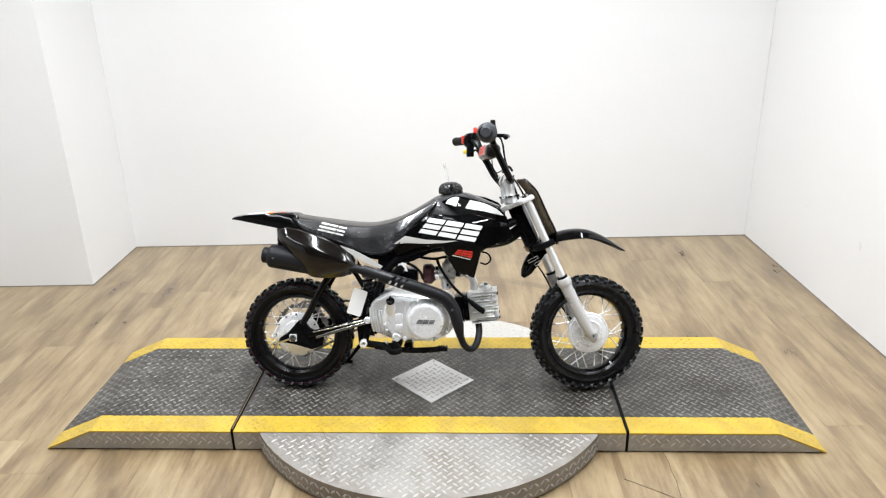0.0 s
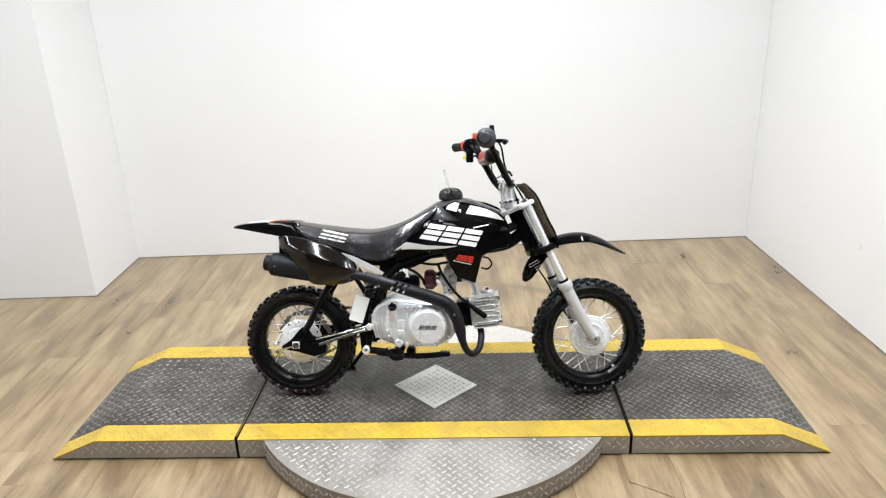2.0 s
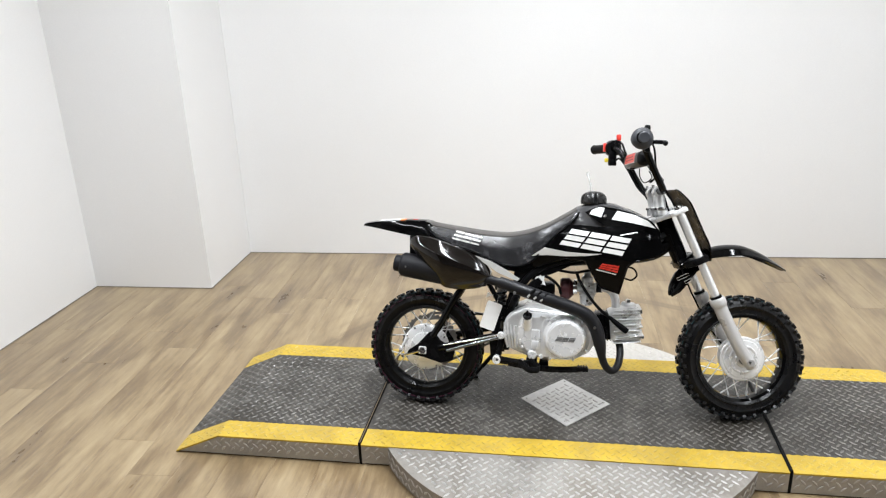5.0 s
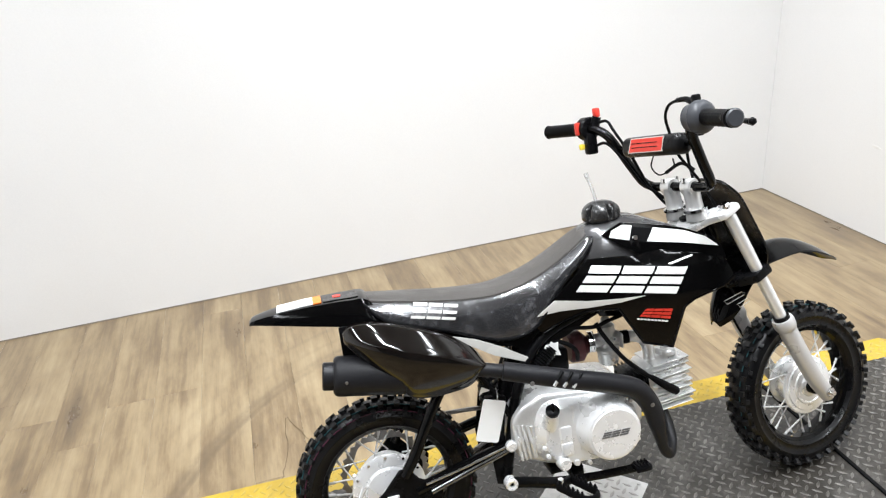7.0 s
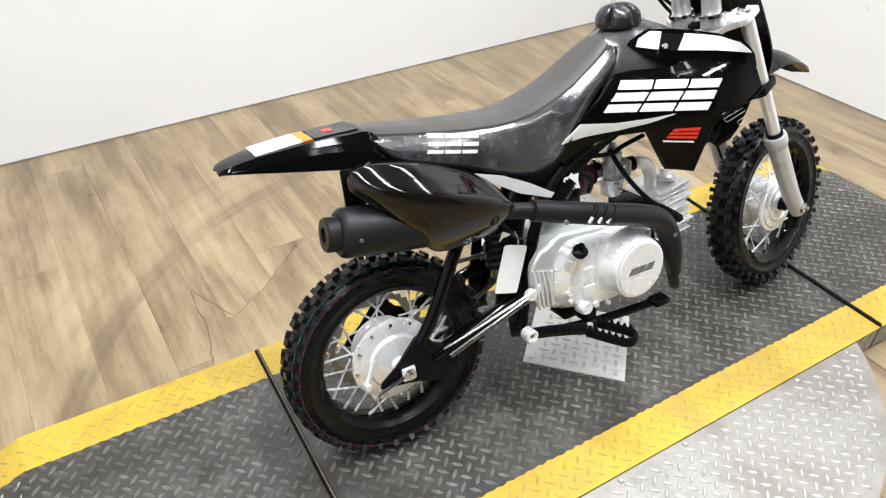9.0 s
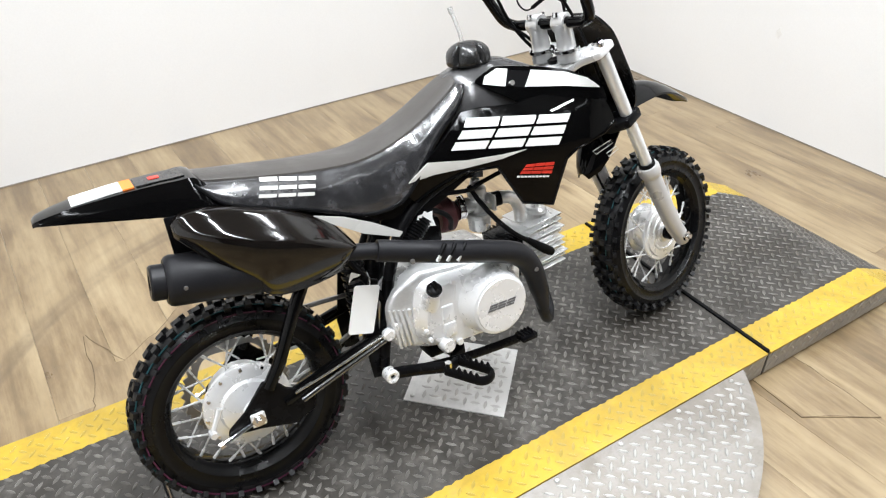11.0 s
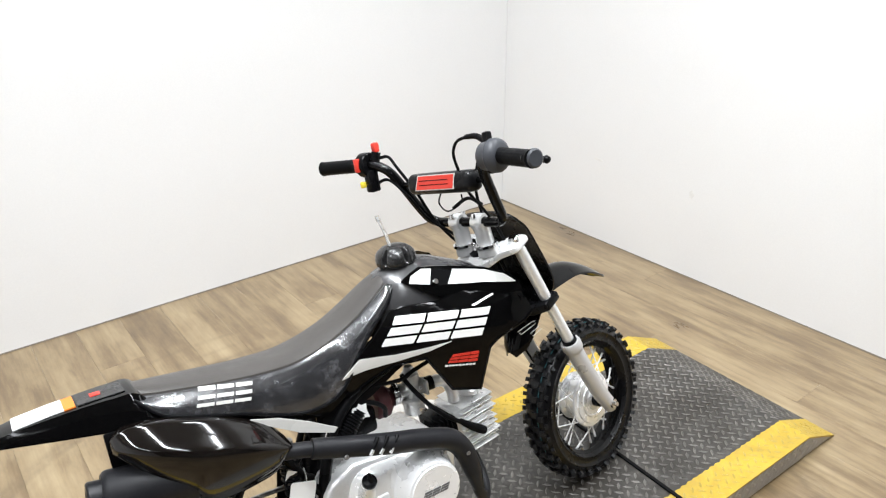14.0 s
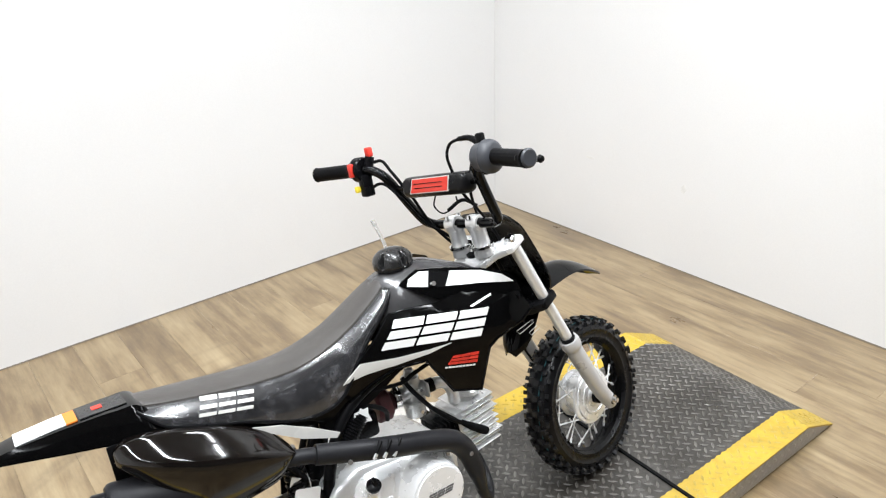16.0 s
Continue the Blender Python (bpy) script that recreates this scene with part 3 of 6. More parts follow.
floor_patch([(-0.83, 0.322), (-0.775, 0.404), (-0.761, 0.491), (-0.75, 0.55), (-0.686, 0.539), (-0.594, 0.601), (-0.43, 0.746), (-0.2, 0.80), (-0.05, 0.74), (-0.02, 0.322)], "mended patch of plank floor behind the platform", PLANK)
floor_patch([(0.57, -0.322), (0.72, -0.322), (0.72, -0.552), (0.568, -0.457)], "mended patch of plank floor beside the platform", PLANK)
floor_cut([(-0.753, 0.687), (-0.686, 0.539), (-0.594, 0.601), (-0.43, 0.746), (-0.2, 0.80)])
floor_cut([(-0.753, 0.687), (-0.761, 0.491), (-0.781, 0.404), (-0.80, 0.325)])
floor_cut([(0.72, -0.322), (0.72, -0.552), (0.568, -0.457)])
bm = bmesh.new()
edge_ = [(-0.018, 0.323)] + [(CX + 0.672 * math.sin(radians(a)), 0.672 * math.cos(radians(a))) for a in range(3, 62, 4)] + [(0.545, 0.323)]
lo = [bm.verts.new((x, y, 0.0)) for x, y in edge_]
hi = [bm.verts.new((x, y, 0.003)) for x, y in edge_]
bm.faces.new(hi)
for j in range(len(edge_)):
    k = (j + 1) % len(edge_)
    bm.faces.new((lo[j], lo[k], hi[k], hi[j]))
back_plate = tagged(part("floor_plate", bm, FLOORPLATE), "pale worn tread plate let into the floor behind the platform", "floor plate", kind="structure")
ins = lambda x, y: -0.01 < x < 0.56 and y > 0.332 and (x - CX) ** 2 + y * y < 0.655 ** 2
tagged(part("tread_pattern", tread_field(ins, 0.0, 0.58, 0.34, 0.68, z=0.003), FLOORPLATE, back_plate), "raised tread lenses", kind="stuff")
floor_cut([edge_[k] for k in (2, 5, 8, 11, 13)], 0.004)


# faint scuffs on the side wall
SCUFF = surface("grey_wall_scuff", (0.74, 0.73, 0.71), 0.6, vary=0.15, grain=40, patch=12)
def wall_scuff(y, z, w, h, seed):
    rr = random.Random(seed)
    x = 1.690 + (1.718 - y) * 0.0382
    bm = bmesh.new()
    ring = []
    for k in range(14):
        a = 2 * math.pi * k / 14
        f = rr.uniform(0.5, 1.0)
        ring.append((y + w * f * math.cos(a), z + h * f * math.sin(a)))
    out = [bm.verts.new((x - 0.0015 - (yy - y) * 0.0382, yy, zz)) for yy, zz in ring]
    inn = [bm.verts.new((x + 0.002 - (yy - y) * 0.0382, yy, zz)) for yy, zz in ring]
    bm.faces.new(out)
    for k in range(14):
        bm.faces.new((out[k], out[(k + 1) % 14], inn[(k + 1) % 14], inn[k]))
    return tagged(part("wall_scuff", bm, SCUFF), "faint grey scuff on the white wall", "scuff", kind="structure")


wall_scuff(0.60, 0.36, 0.016, 0.022, 3)
wall_scuff(1.09, 0.383, 0.030, 0.006, 5)

# ---- materials of the bike ----
GLOSS = surface("black_gloss_plastic", (0.0018, 0.0018, 0.0019), 0.07, vary=0.2, grain=120, patch=9, spread=0.03, spec=0.19)
CARBON = surface("dark_brown_gloss_plastic", (0.0045, 0.0035, 0.0030), 0.09, vary=0.4, grain=60, patch=10, spread=0.04, spec=0.38, coat=0.3)
SATIN = surface("satin_black_metal", (0.0035, 0.0035, 0.004), 0.28, vary=0.2, grain=120, patch=12, spread=0.1, spec=0.1)
MATT = surface("matt_black_heatproof", (0.0115, 0.0115, 0.013), 0.4, vary=0.2, grain=200, patch=14, bump=0.06, spec=0.18)
TANKGREY = surface("dark_grey_tank_plastic", (0.05, 0.049, 0.05), 0.2, vary=0.15, grain=120, patch=12, spec=0.6)
CAPGREY = surface("dark_grey_cap_plastic", (0.014, 0.0138, 0.0138), 0.2, vary=0.06, grain=120, patch=12, spec=0.5)
PADVINYL = surface("black_pad_vinyl", (0.0045, 0.0045, 0.005), 0.3, vary=0.2, grain=120, patch=12, bump=0.05, spec=0.2)
ENDGREY = surface("grey_grip_end", (0.036, 0.038, 0.044), 0.4, vary=0.1, grain=120, spec=0.4)
# grey tint patches: worn haze, strengthened to paint in the seat's bright sheen
VINYL = surface("dark_carbon_look_vinyl", (0.020, 0.020, 0.0218), 0.20, vary=0.45, grain=85, patch=22, bump=0.3, tint=(0.10, 0.10, 0.106), tint_amount=0.8, spec=1.0, spread=0.09, coat=1.0)
SEATTOP = surface("grey_seat_vinyl", (0.050, 0.045, 0.041), 0.40, vary=0.15, grain=400, patch=10, bump=0.15, spec=0.5)
WHITE = surface("white_decal", (0.82, 0.82, 0.80), 0.3, vary=0.03, coat=0.3)
GREYWHITE = surface("light_grey_plastic", (0.55, 0.54, 0.51), 0.3, vary=0.06, coat=0.3)
RED = surface("red_plastic", (0.62, 0.035, 0.02), 0.35, vary=0.08)
ORANGE = surface("orange_sticker", (0.80, 0.20, 0.02), 0.4, vary=0.05)
YPLASTIC = surface("yellow_plastic", (0.80, 0.62, 0.05), 0.4, vary=0.05)
TYRE = surface("tyre_rubber", (0.0026, 0.0026, 0.0030), 0.30, vary=0.25, grain=90, patch=12, bump=0.08, spec=0.22)
KNOB = surface("scuffed_tyre_knob", (0.0075, 0.0075, 0.008), 0.40, vary=0.5, grain=70, patch=25, bump=0.1, spec=0.3)
LINE_RED = surface("red_tyre_line", (0.055, 0.007, 0.026), 0.6, vary=0.6, grain=25)
LINE_TEAL = surface("teal_tyre_line", (0.012, 0.07, 0.082), 0.6, vary=0.3, grain=40)
CHROME = surface("chrome", (0.72, 0.72, 0.72), 0.12, 1.0, vary=0.05, spread=0.05)
BRIGHT = surface("polished_alloy", (0.84, 0.84, 0.83), 0.18, 0.55, vary=0.06, spread=0.08)
SATINCHROME = surface("dark_chrome", (0.22, 0.22, 0.22), 0.16, 1.0, vary=0.1)
CASTALU = surface("cast_aluminium", (0.78, 0.78, 0.775), 0.30, 0.5, vary=0.1, grain=150, patch=15, bump=0.12, spread=0.06)
SILVER = surface("silver_paint", (0.85, 0.85, 0.85), 0.28, 0.4, vary=0.04, grain=200, patch=12, spread=0.05)
FORKGREY = surface("grey_fork_paint", (0.54, 0.53, 0.52), 0.34, 0.3, vary=0.06, grain=200)
STEEL = surface("dark_sprocket_steel", (0.30, 0.29, 0.28), 0.4, 0.9, vary=0.12)
DARKRED = surface("dark_red_filter_foam", (0.060, 0.006, 0.008), 0.6, vary=0.3, grain=200, bump=0.3)
CLEARTUBE = surface("milky_plastic_tube", (0.86, 0.87, 0.87), 0.2, vary=0.05)
CLEARTUBE.node_tree.nodes["Principled BSDF"].inputs["Transmission Weight"].default_value = 0.75
CARBALU = surface("dull_carburettor_alloy", (0.50, 0.50, 0.49), 0.34, 0.6, vary=0.2, grain=150, patch=20, bump=0.2)
MARKGREY = surface("dark_grey_print", (0.09, 0.09, 0.092), 0.4, vary=0.1)
TAGCARD = surface("white_card_tag", (0.86, 0.86, 0.85), 0.5, vary=0.02)

LEAN, STEER = 13.1, 9.6
bike = new("dirt_bike")
bike.matrix_basis = pose(-0.0095, -0.046, H, 0, 0, -0.5) @ pose(0, 0, 0, -LEAN)
tagged(bike, "small black dirt bike leaning on its stand on the turntable", "motorcycle")

AXLE = Vector((0.515, 0, 0.204))           # front axle before steering
UP = Vector((-0.415, 0, 0.910)).normalized()
FWD = Vector((0.910, 0, 0.415)).normalized()
PIVOT = Vector((0.264, 0, 0.664))
S = Matrix.Translation(PIVOT) @ Matrix.Rotation(radians(STEER), 4, UP) @ Matrix.Translation(-PIVOT)


def fpart(name, bm, mat, parent=None, label="", angle=38):
    """A part that turns with the fork."""
    bm.transform(S)
    return part(name, bm, mat, parent or bike, label, angle)


def leg(s, y=0.0, fwd=0.0):
    """A point s metres up the fork from the axle, which leads the legs a little."""
    return AXLE + UP * s + FWD * (fwd - 0.014 * min(1.0, max(0.0, s / 0.08))) + Vector((0, y, 0))


# ---- wheels ----
def wheel(c, radius, width, front):
    c = Vector(c)
    m = S if front else Matrix()
    turn = lambda bm: (bm.transform(m), bm)[1]
    # rim
    rim = lathe([(0.132, -0.019), (0.1395, -0.024), (0.1415, -0.021), (0.137, -0.017), (0.1355, -0.008), (0.1355, 0.008), (0.137, 0.017), (0.1415, 0.021), (0.1395, 0.024), (0.132, 0.019), (0.1295, 0.006), (0.1295, -0.006)], c, (0, 1, 0), 64, closed=True)
    w = part("wheel", turn(rim), GLOSS, bike, "black steel rim with silver spokes", 30)
    # tyre carcass
    k = width / 0.034
    prof = [(0.134, -0.018), (0.141, -0.025 * k), (0.1465, -0.0285 * k), (0.1475, -0.0305 * k), (0.150, -0.0308 * k), (0.151, -0.0303 * k), (0.160, -0.0333 * k), (0.1665, -0.0342 * k), (0.1675, -0.0352 * k), (0.170, -0.0352 * k), (0.171, -0.0342 * k), (0.178, -0.0325 * k), (0.187, -0.027 * k), (0.1925, -0.016 * k), (0.1945, 0), (0.1925, 0.016 * k), (0.187, 0.027 * k), (0.178, 0.0325 * k), (0.166, 0.034 * k), (0.152, 0.031 * k), (0.141, 0.025 * k), (0.134, 0.018)]
    d = radius - 0.2035
    ty = lathe([(r + d, h) for r, h in prof], c, (0, 1, 0), 72, closed=True)
    tyre = part("tyre", turn(ty), TYRE, w, "black knobbly off-road tyre", 50)
    kn = bmesh.new()
    N = 34
    rows = ((0.0085, 0.0075, 0.013, 0, 0.194, 0), (-0.0085, 0.0075, 0.013, 0.5, 0.194, 0), (0.0215, 0.0055, 0.0115, 0.25, 0.1915, 20), (-0.0215, 0.0055, 0.0115, 0.25, 0.1915, -20), (0.0315, 0.0042, 0.0095, 0.75, 0.1845, 48), (-0.0315, 0.0042, 0.0095, 0.75, 0.1845, -48))
    for y, hy, hx, ph, r0, tilt in rows:
        for j in range(N):
            a = 2 * math.pi * (j + ph) / N
            b = box((0, 0, 0.0012), (hx, hy * 2, 0.0115), 0)
            b.transform(Matrix.Translation(c) @ Matrix.Rotation(a, 4, "Y") @ Matrix.Translation((0, y * k, r0 + d)) @ Matrix.Rotation(radians(-tilt), 4, "X"))
            add(kn, b)
    tk = part("tread_rubber", turn(kn), KNOB, w)
    tagged(tk, "rows of square rubber knobs", kind="stuff")
    for y, r, mat, lab in (((-0.0145 * k, 0.1931) if front else (-0.0205 * k, 0.1920)) + (LINE_TEAL, "thin teal paint line"),) + (() if front else ((-0.0312 * k, 0.1830, LINE_RED, "thin red paint line"),)):
        ln = lathe([(r + d - 0.001, y - 0.001), (r + d + 0.0012, y - 0.001), (r + d + 0.0012, y + 0.001), (r + d - 0.001, y + 0.001)], c, (0, 1, 0), 72, closed=True)
        part("paint_line", turn(ln), mat, w, lab)
    # hub
    if front:
        hp = [(0, -0.052), (0.012, -0.052), (0.014, -0.04), (0.024, -0.038), (0.027, -0.035), (0.038, -0.035), (0.040, -0.0375), (0.044, -0.0375), (0.046, -0.034), (0.060, -0.033), (0.062, -0.029), (0.069, -0.029), (0.0715, -0.027), (0.072, -0.023), (0.066, -0.020), (0.058, 0.0), (0.052, 0.02), (0.060, 0.026), (0.060, 0.031), (0.02, 0.034), (0.012, 0.05), (0, 0.05)]
    else:
        hp = [(0, -0.06), (0.014, -0.06), (0.016, -0.05), (0.034, -0.047), (0.050, -0.042), (0.054, -0.036), (0.073, -0.033), (0.0795, -0.029), (0.080, -0.022), (0.072, -0.02), (0.062, 0.0), (0.055, 0.02), (0.058, 0.026), (0.058, 0.034), (0.02, 0.037), (0.012, 0.05), (0, 0.05)]
    hub = part("hub", turn(lathe(hp, c, (0, 1, 0), 48)), SILVER, w, "bright silver drum hub", 28)
    if front:
        part("hub_seal", turn(lathe([(0, -0.0535), (0.016, -0.0535), (0.0165, -0.038), (0, -0.038)], c, (0, 1, 0), 24)), SATIN, w)
    for j in range(0 if front else 12):
        a = 2 * math.pi * j / 12
        rr = 0.0695 if front else 0.0745
        cc = c + Vector((rr * math.cos(a), 0, rr * math.sin(a)))
        add_b = lathe([(0, -0.0365), (0.003, -0.0365), (0.0035, -0.033), (0, -0.033)], cc, (0, 1, 0), 8)
        part("rivet", turn(add_b), CHROME, w)
    # spokes, crossed in pairs
    n = 28
    for j in range(n):
        a = 2 * math.pi * j / n
        s = -1 if j % 2 else 1
        skew = radians(24) * (1 if (j // 2) % 2 else -1)
        ra = 0.068 if front else 0.065
        p0 = c + Vector((ra * math.cos(a + skew), s * 0.024, ra * math.sin(a + skew)))
        p1 = c + Vector((0.130 * math.cos(a), s * 0.003, 0.130 * math.sin(a)))
        d1 = (p1 - p0)
        b = sweep([p0, p0 + d1 * 0.82], 0.0019, 6, 0)
        add(b, sweep([p0 + d1 * 0.8, p1], 0.003, 6, 0))
        part("spoke", turn(b), SILVER, w)
    return w


wheel(AXLE, 0.2045, 0.0345, True)
wheel((-0.512, 0.0, 0.2), 0.2, 0.0355, False)

# ---- fork and front end ----
for s in (-1, 1):
    y = s * 0.076
    sl = sweep([leg(-0.022, y), leg(0.0, y), leg(0.05, y), leg(0.17, y), leg(0.202, y)], [0.014, 0.0185, 0.0195, 0.0205, 0.0205], 20, 3)
    add(sl, sweep([leg(0.198, y), leg(0.206, y), leg(0.22, y), leg(0.226, y)], [0.022, 0.0245, 0.0245, 0.0225], 20, 2))
    leg_part = fpart("fork_slider", sl, FORKGREY, None, "light grey painted fork slider", 50)
    fpart("dust_seal", sweep([leg(0.225, y), leg(0.234, y)], 0.0178, 18, 0), RUBBER, leg_part)
    fpart("fork_tube", sweep([leg(0.22, y), leg(0.36, y), leg(0.525, y)], [0.0132, 0.0132, 0.0142], 20, 0), BRIGHT, None, "bright silver fork tube")
    fpart("fork_cap", lathe([(0, 0.012), (0.009, 0.012), (0.013, 0.008), (0.013, 0.0), (0, 0)], leg(0.530, y), UP, 16), CHROME)
    # axle nut
    fpart("axle_nut", lathe([(0, 0.016), (0.006, 0.016), (0.006, 0.008), (0.012, 0.008), (0.012, 0.0), (0, 0)], leg(0, y + s * 0.013, -0.0), (0, s, 0), 6), CHROME)
fpart("axle", sweep([leg(0, -0.08), leg(0, 0.08)], 0.007, 12, 0), CHROME)


def yoke(s, thick, mat, name, label, half=0.1, back=0.058):
    """A fork clamp plate, square to the steering axis."""
    out = [(0.024, half), (0.024, 0.055), (-0.006, 0.03), (-0.006, -0.03), (0.024, -0.055), (0.024, -half), (-0.022, -half), (-0.045, -0.06), (-back + 0.012, -0.046), (-back, -0.034), (-back, 0.034), (-back + 0.012, 0.046), (-0.045, 0.06), (-0.022, half)]
    bm = bmesh.new()
    v = [bm.verts.new(leg(s, y, f)) for f, y in out]
    f = bm.faces.new(v)
    r = bmesh.ops.extrude_face_region(bm, geom=[f])
    for e in r["geom"]:
        if isinstance(e, bmesh.types.BMVert):
            e.co += UP * thick
    bmesh.ops.recalc_face_normals(bm, faces=bm.faces)
    bevel(bm, 0.004, 2)
    return fpart(name, bm, mat, None, label)


top_yoke = yoke(0.514, 0.016, SILVER, "top_clamp", "polished silver fork clamp", 0.092, 0.088)
yoke(0.345, 0.022, SATIN, "lower_clamp", "satin black lower fork clamp", 0.093, 0.058)
fpart("stem_nut", lathe([(0, 0.016), (0.012, 0.016), (0.016, 0.012), (0.016, 0), (0, 0)], leg(0.530, 0, -0.035), UP, 6), CHROME, top_yoke)
# handlebar risers
BAR = Vector((0.231, 0, 0.735))
for s in (-1, 1):
    base = leg(0.530, s * 0.034, -0.046)
    top = Vector((BAR.x, s * 0.034, BAR.z))
    r = sweep([base, base + (top - base) * 0.25, base + (top - base) * 0.3, base + (top - base) * 0.75, top], [0.0235, 0.0225, 0.019, 0.018, 0.021], 18, 2)
    ri = fpart("bar_riser", r, BRIGHT, None, "polished handlebar riser", 45)
    d_ = (top - base).normalized()
    cl = lathe([(0.0118, -0.014), (0.018, -0.015), (0.0195, -0.012), (0.0195, 0.012), (0.018, 0.015), (0.0118, 0.014)], top, (0, 1, 0), 24, closed=True)
    fpart("riser_ring", lathe([(0.0235, -0.004), (0.026, -0.003), (0.026, 0.003), (0.0235, 0.004), (0.017, 0.004), (0.017, -0.004)], base + (top - base) * 0.3, d_, 24, closed=True), CHROME, ri, "chrome riser ring")
    fpart("bar_clamp", cl, BRIGHT, ri, "silver handlebar clamp")
    for q in (-1, 1):
        cb2 = top + Vector((q * 0.018, 0.0, 0.012))
        fpart("clamp_bolt", lathe([(0, 0.009), (0.005, 0.009), (0.0055, 0), (0, 0)], cb2, (0.1, 0, 1), 8), CHROME, ri)
def hpart(name, bm, mat, parent=None, label="", angle=38):
    """A part of the handlebar group."""
    for v in bm.verts:
        a = max(0.0, abs(v.co.y) - 0.12)
        if v.co.y < 0:
            v.co.y, v.co.x, v.co.z = v.co.y + 0.050 * a, v.co.x + 0.014 * a, v.co.z - 0.025 * a
        else:
            v.co.y, v.co.z = v.co.y - 0.150 * a, v.co.z + 0.040 * a
    bm.transform(Matrix.Translation((0.019, 0, 0.011)))
    return fpart(name, bm, mat, parent, label, angle)


# handlebar
hb = [(0.078, 0.338, 0.877), (0.098, 0.26, 0.877), (0.112, 0.21, 0.877), (0.124, 0.172, 0.872), (0.140, 0.142, 0.848), (0.172, 0.126, 0.786), (0.197, 0.115, 0.741), (0.209, 0.096, 0.726), (0.212, 0.07, 0.724), (0.212, 0.03, 0.724)]
hb = hb + [(x, -min(y, 0.318), z - (0.006 if y > 0.25 else 0.0)) for x, y, z in hb[::-1]]
bar = hpart("handlebar", sweep(hb, 0.0108, 14, 5), GLOSS, None, "black tubular handlebar")
hpart("crossbar", sweep([(0.152, 0.134, 0.824), (0.152, -0.134, 0.824)], 0.006, 10, 0), GLOSS, bar)
pad = box((0, 0, 0), (0.048, 0.196, 0.045), 0.0165, seg=5)
pad.transform(Matrix.Translation((0.150, -0.012, 0.824)) @ Matrix.Rotation(radians(6), 4, "Y"))
padp = hpart("crossbar_pad", pad, PADVINYL, None, "black padded crossbar cover with a red and white mark")
PADM = Matrix.Translation((0.150, -0.012, 0.824)) @ Matrix.Rotation(radians(6), 4, "Y")


def pad_mark(pts, mat, lift, name):
    bm = bmesh.new()
    f = bm.faces.new([bm.verts.new((-0.0242 - lift, -y, z)) for y, z in pts])
    r = bmesh.ops.extrude_face_region(bm, geom=[f])
    for e in r["geom"]:
        if isinstance(e, bmesh.types.BMVert):
            e.co.x += 0.002
    bm.transform(PADM)
    return hpart(name, bm, mat, padp)


pad_mark([(-0.066, -0.0135), (-0.054, 0.0185), (0.060, 0.0185), (0.053, -0.0135)], GREYWHITE, 0.0, "mark_border")
pad_mark([(-0.0625, -0.0115), (-0.0520, 0.0165), (0.0570, 0.0165), (0.0505, -0.0115)], RED, 0.0006, "mark")
for z in (-0.002, 0.007):
    pad_mark([(-0.052, z - 0.0008), (-0.048, z + 0.0008), (0.038, z + 0.0008), (0.038, z - 0.0008)], SATIN, 0.0011, "mark_bar")


def grip(y0, y1, name, label):
    s = 1 if y1 > y0 else -1
    at = lambda y: Vector((0.112 - 0.11 * (abs(y) - 0.21) * 2.4, y, 0.877 if y > 0 else 0.875 - 0.05 * (abs(y) - 0.21)))
    n = 15
    pts = [at(y0 + (y1 - y0) * k / n) for k in range(n + 1)]
    rad = [0.0185] + [0.0153 if k % 2 else 0.0160 for k in range(n - 1)] + [0.0170]
    g = sweep(pts, rad, 18, 0)
    return hpart(name, g, RUBBER, None, label, 20)


grip(0.230, 0.344, "grip", "black ribbed rubber grip")
gr = grip(-0.218, -0.328, "grip", "dark grey ribbed rubber twist grip")
hpart("grip_end", lathe([(0, 0.003), (0.014, 0.003), (0.0172, 0), (0.0172, -0.004), (0, -0.004)], (0.0858, -0.330, 0.869), (-0.25, -1, -0.05), 24), ENDGREY, gr, "dark grey grip end disc")
# throttle housing and flange
th = lathe([(0, -0.024), (0.021, -0.024), (0.029, -0.019), (0.032, -0.012), (0.032, -0.002), (0.028, 0.003), (0.026, 0.02), (0.02, 0.026), (0, 0.026)], (0.110, -0.205, 0.875), (-0.1, 1, 0), 30)
hpart("throttle_housing", th, ENDGREY, None, "dark grey round throttle housing")
hpart("cable_elbow", sweep([(0.13, -0.19, 0.880), (0.140, -0.168, 0.895), (0.142, -0.138, 0.910), (0.142, -0.108, 0.911)], [0.009, 0.008, 0.006, 0.005], 10, 4), SATIN)
perch = box((0.136, -0.172, 0.878), (0.016, 0.015, 0.080), 0.004)
add(perch, box((0.131, -0.176, 0.872), (0.03, 0.026, 0.03), 0.006))
pp = hpart("lever_perch", perch, SATIN, None, "black brake lever perch")
hpart("brake_lever", sweep([(0.142, -0.175, 0.868), (0.166, -0.20, 0.866), (0.172, -0.235, 0.862), (0.160, -0.270, 0.858), (0.154, -0.290, 0.856)], [0.006, 0.0065, 0.006, 0.005, 0.0062], 10, 5), SATIN, pp, "black brake lever")
hpart("lever_ball", lathe([(0, -0.008), (0.005, -0.006), (0.008, 0), (0.005, 0.006), (0, 0.008)], (0.153, -0.297, 0.856), (0, 1, 0), 14), SATIN, pp)
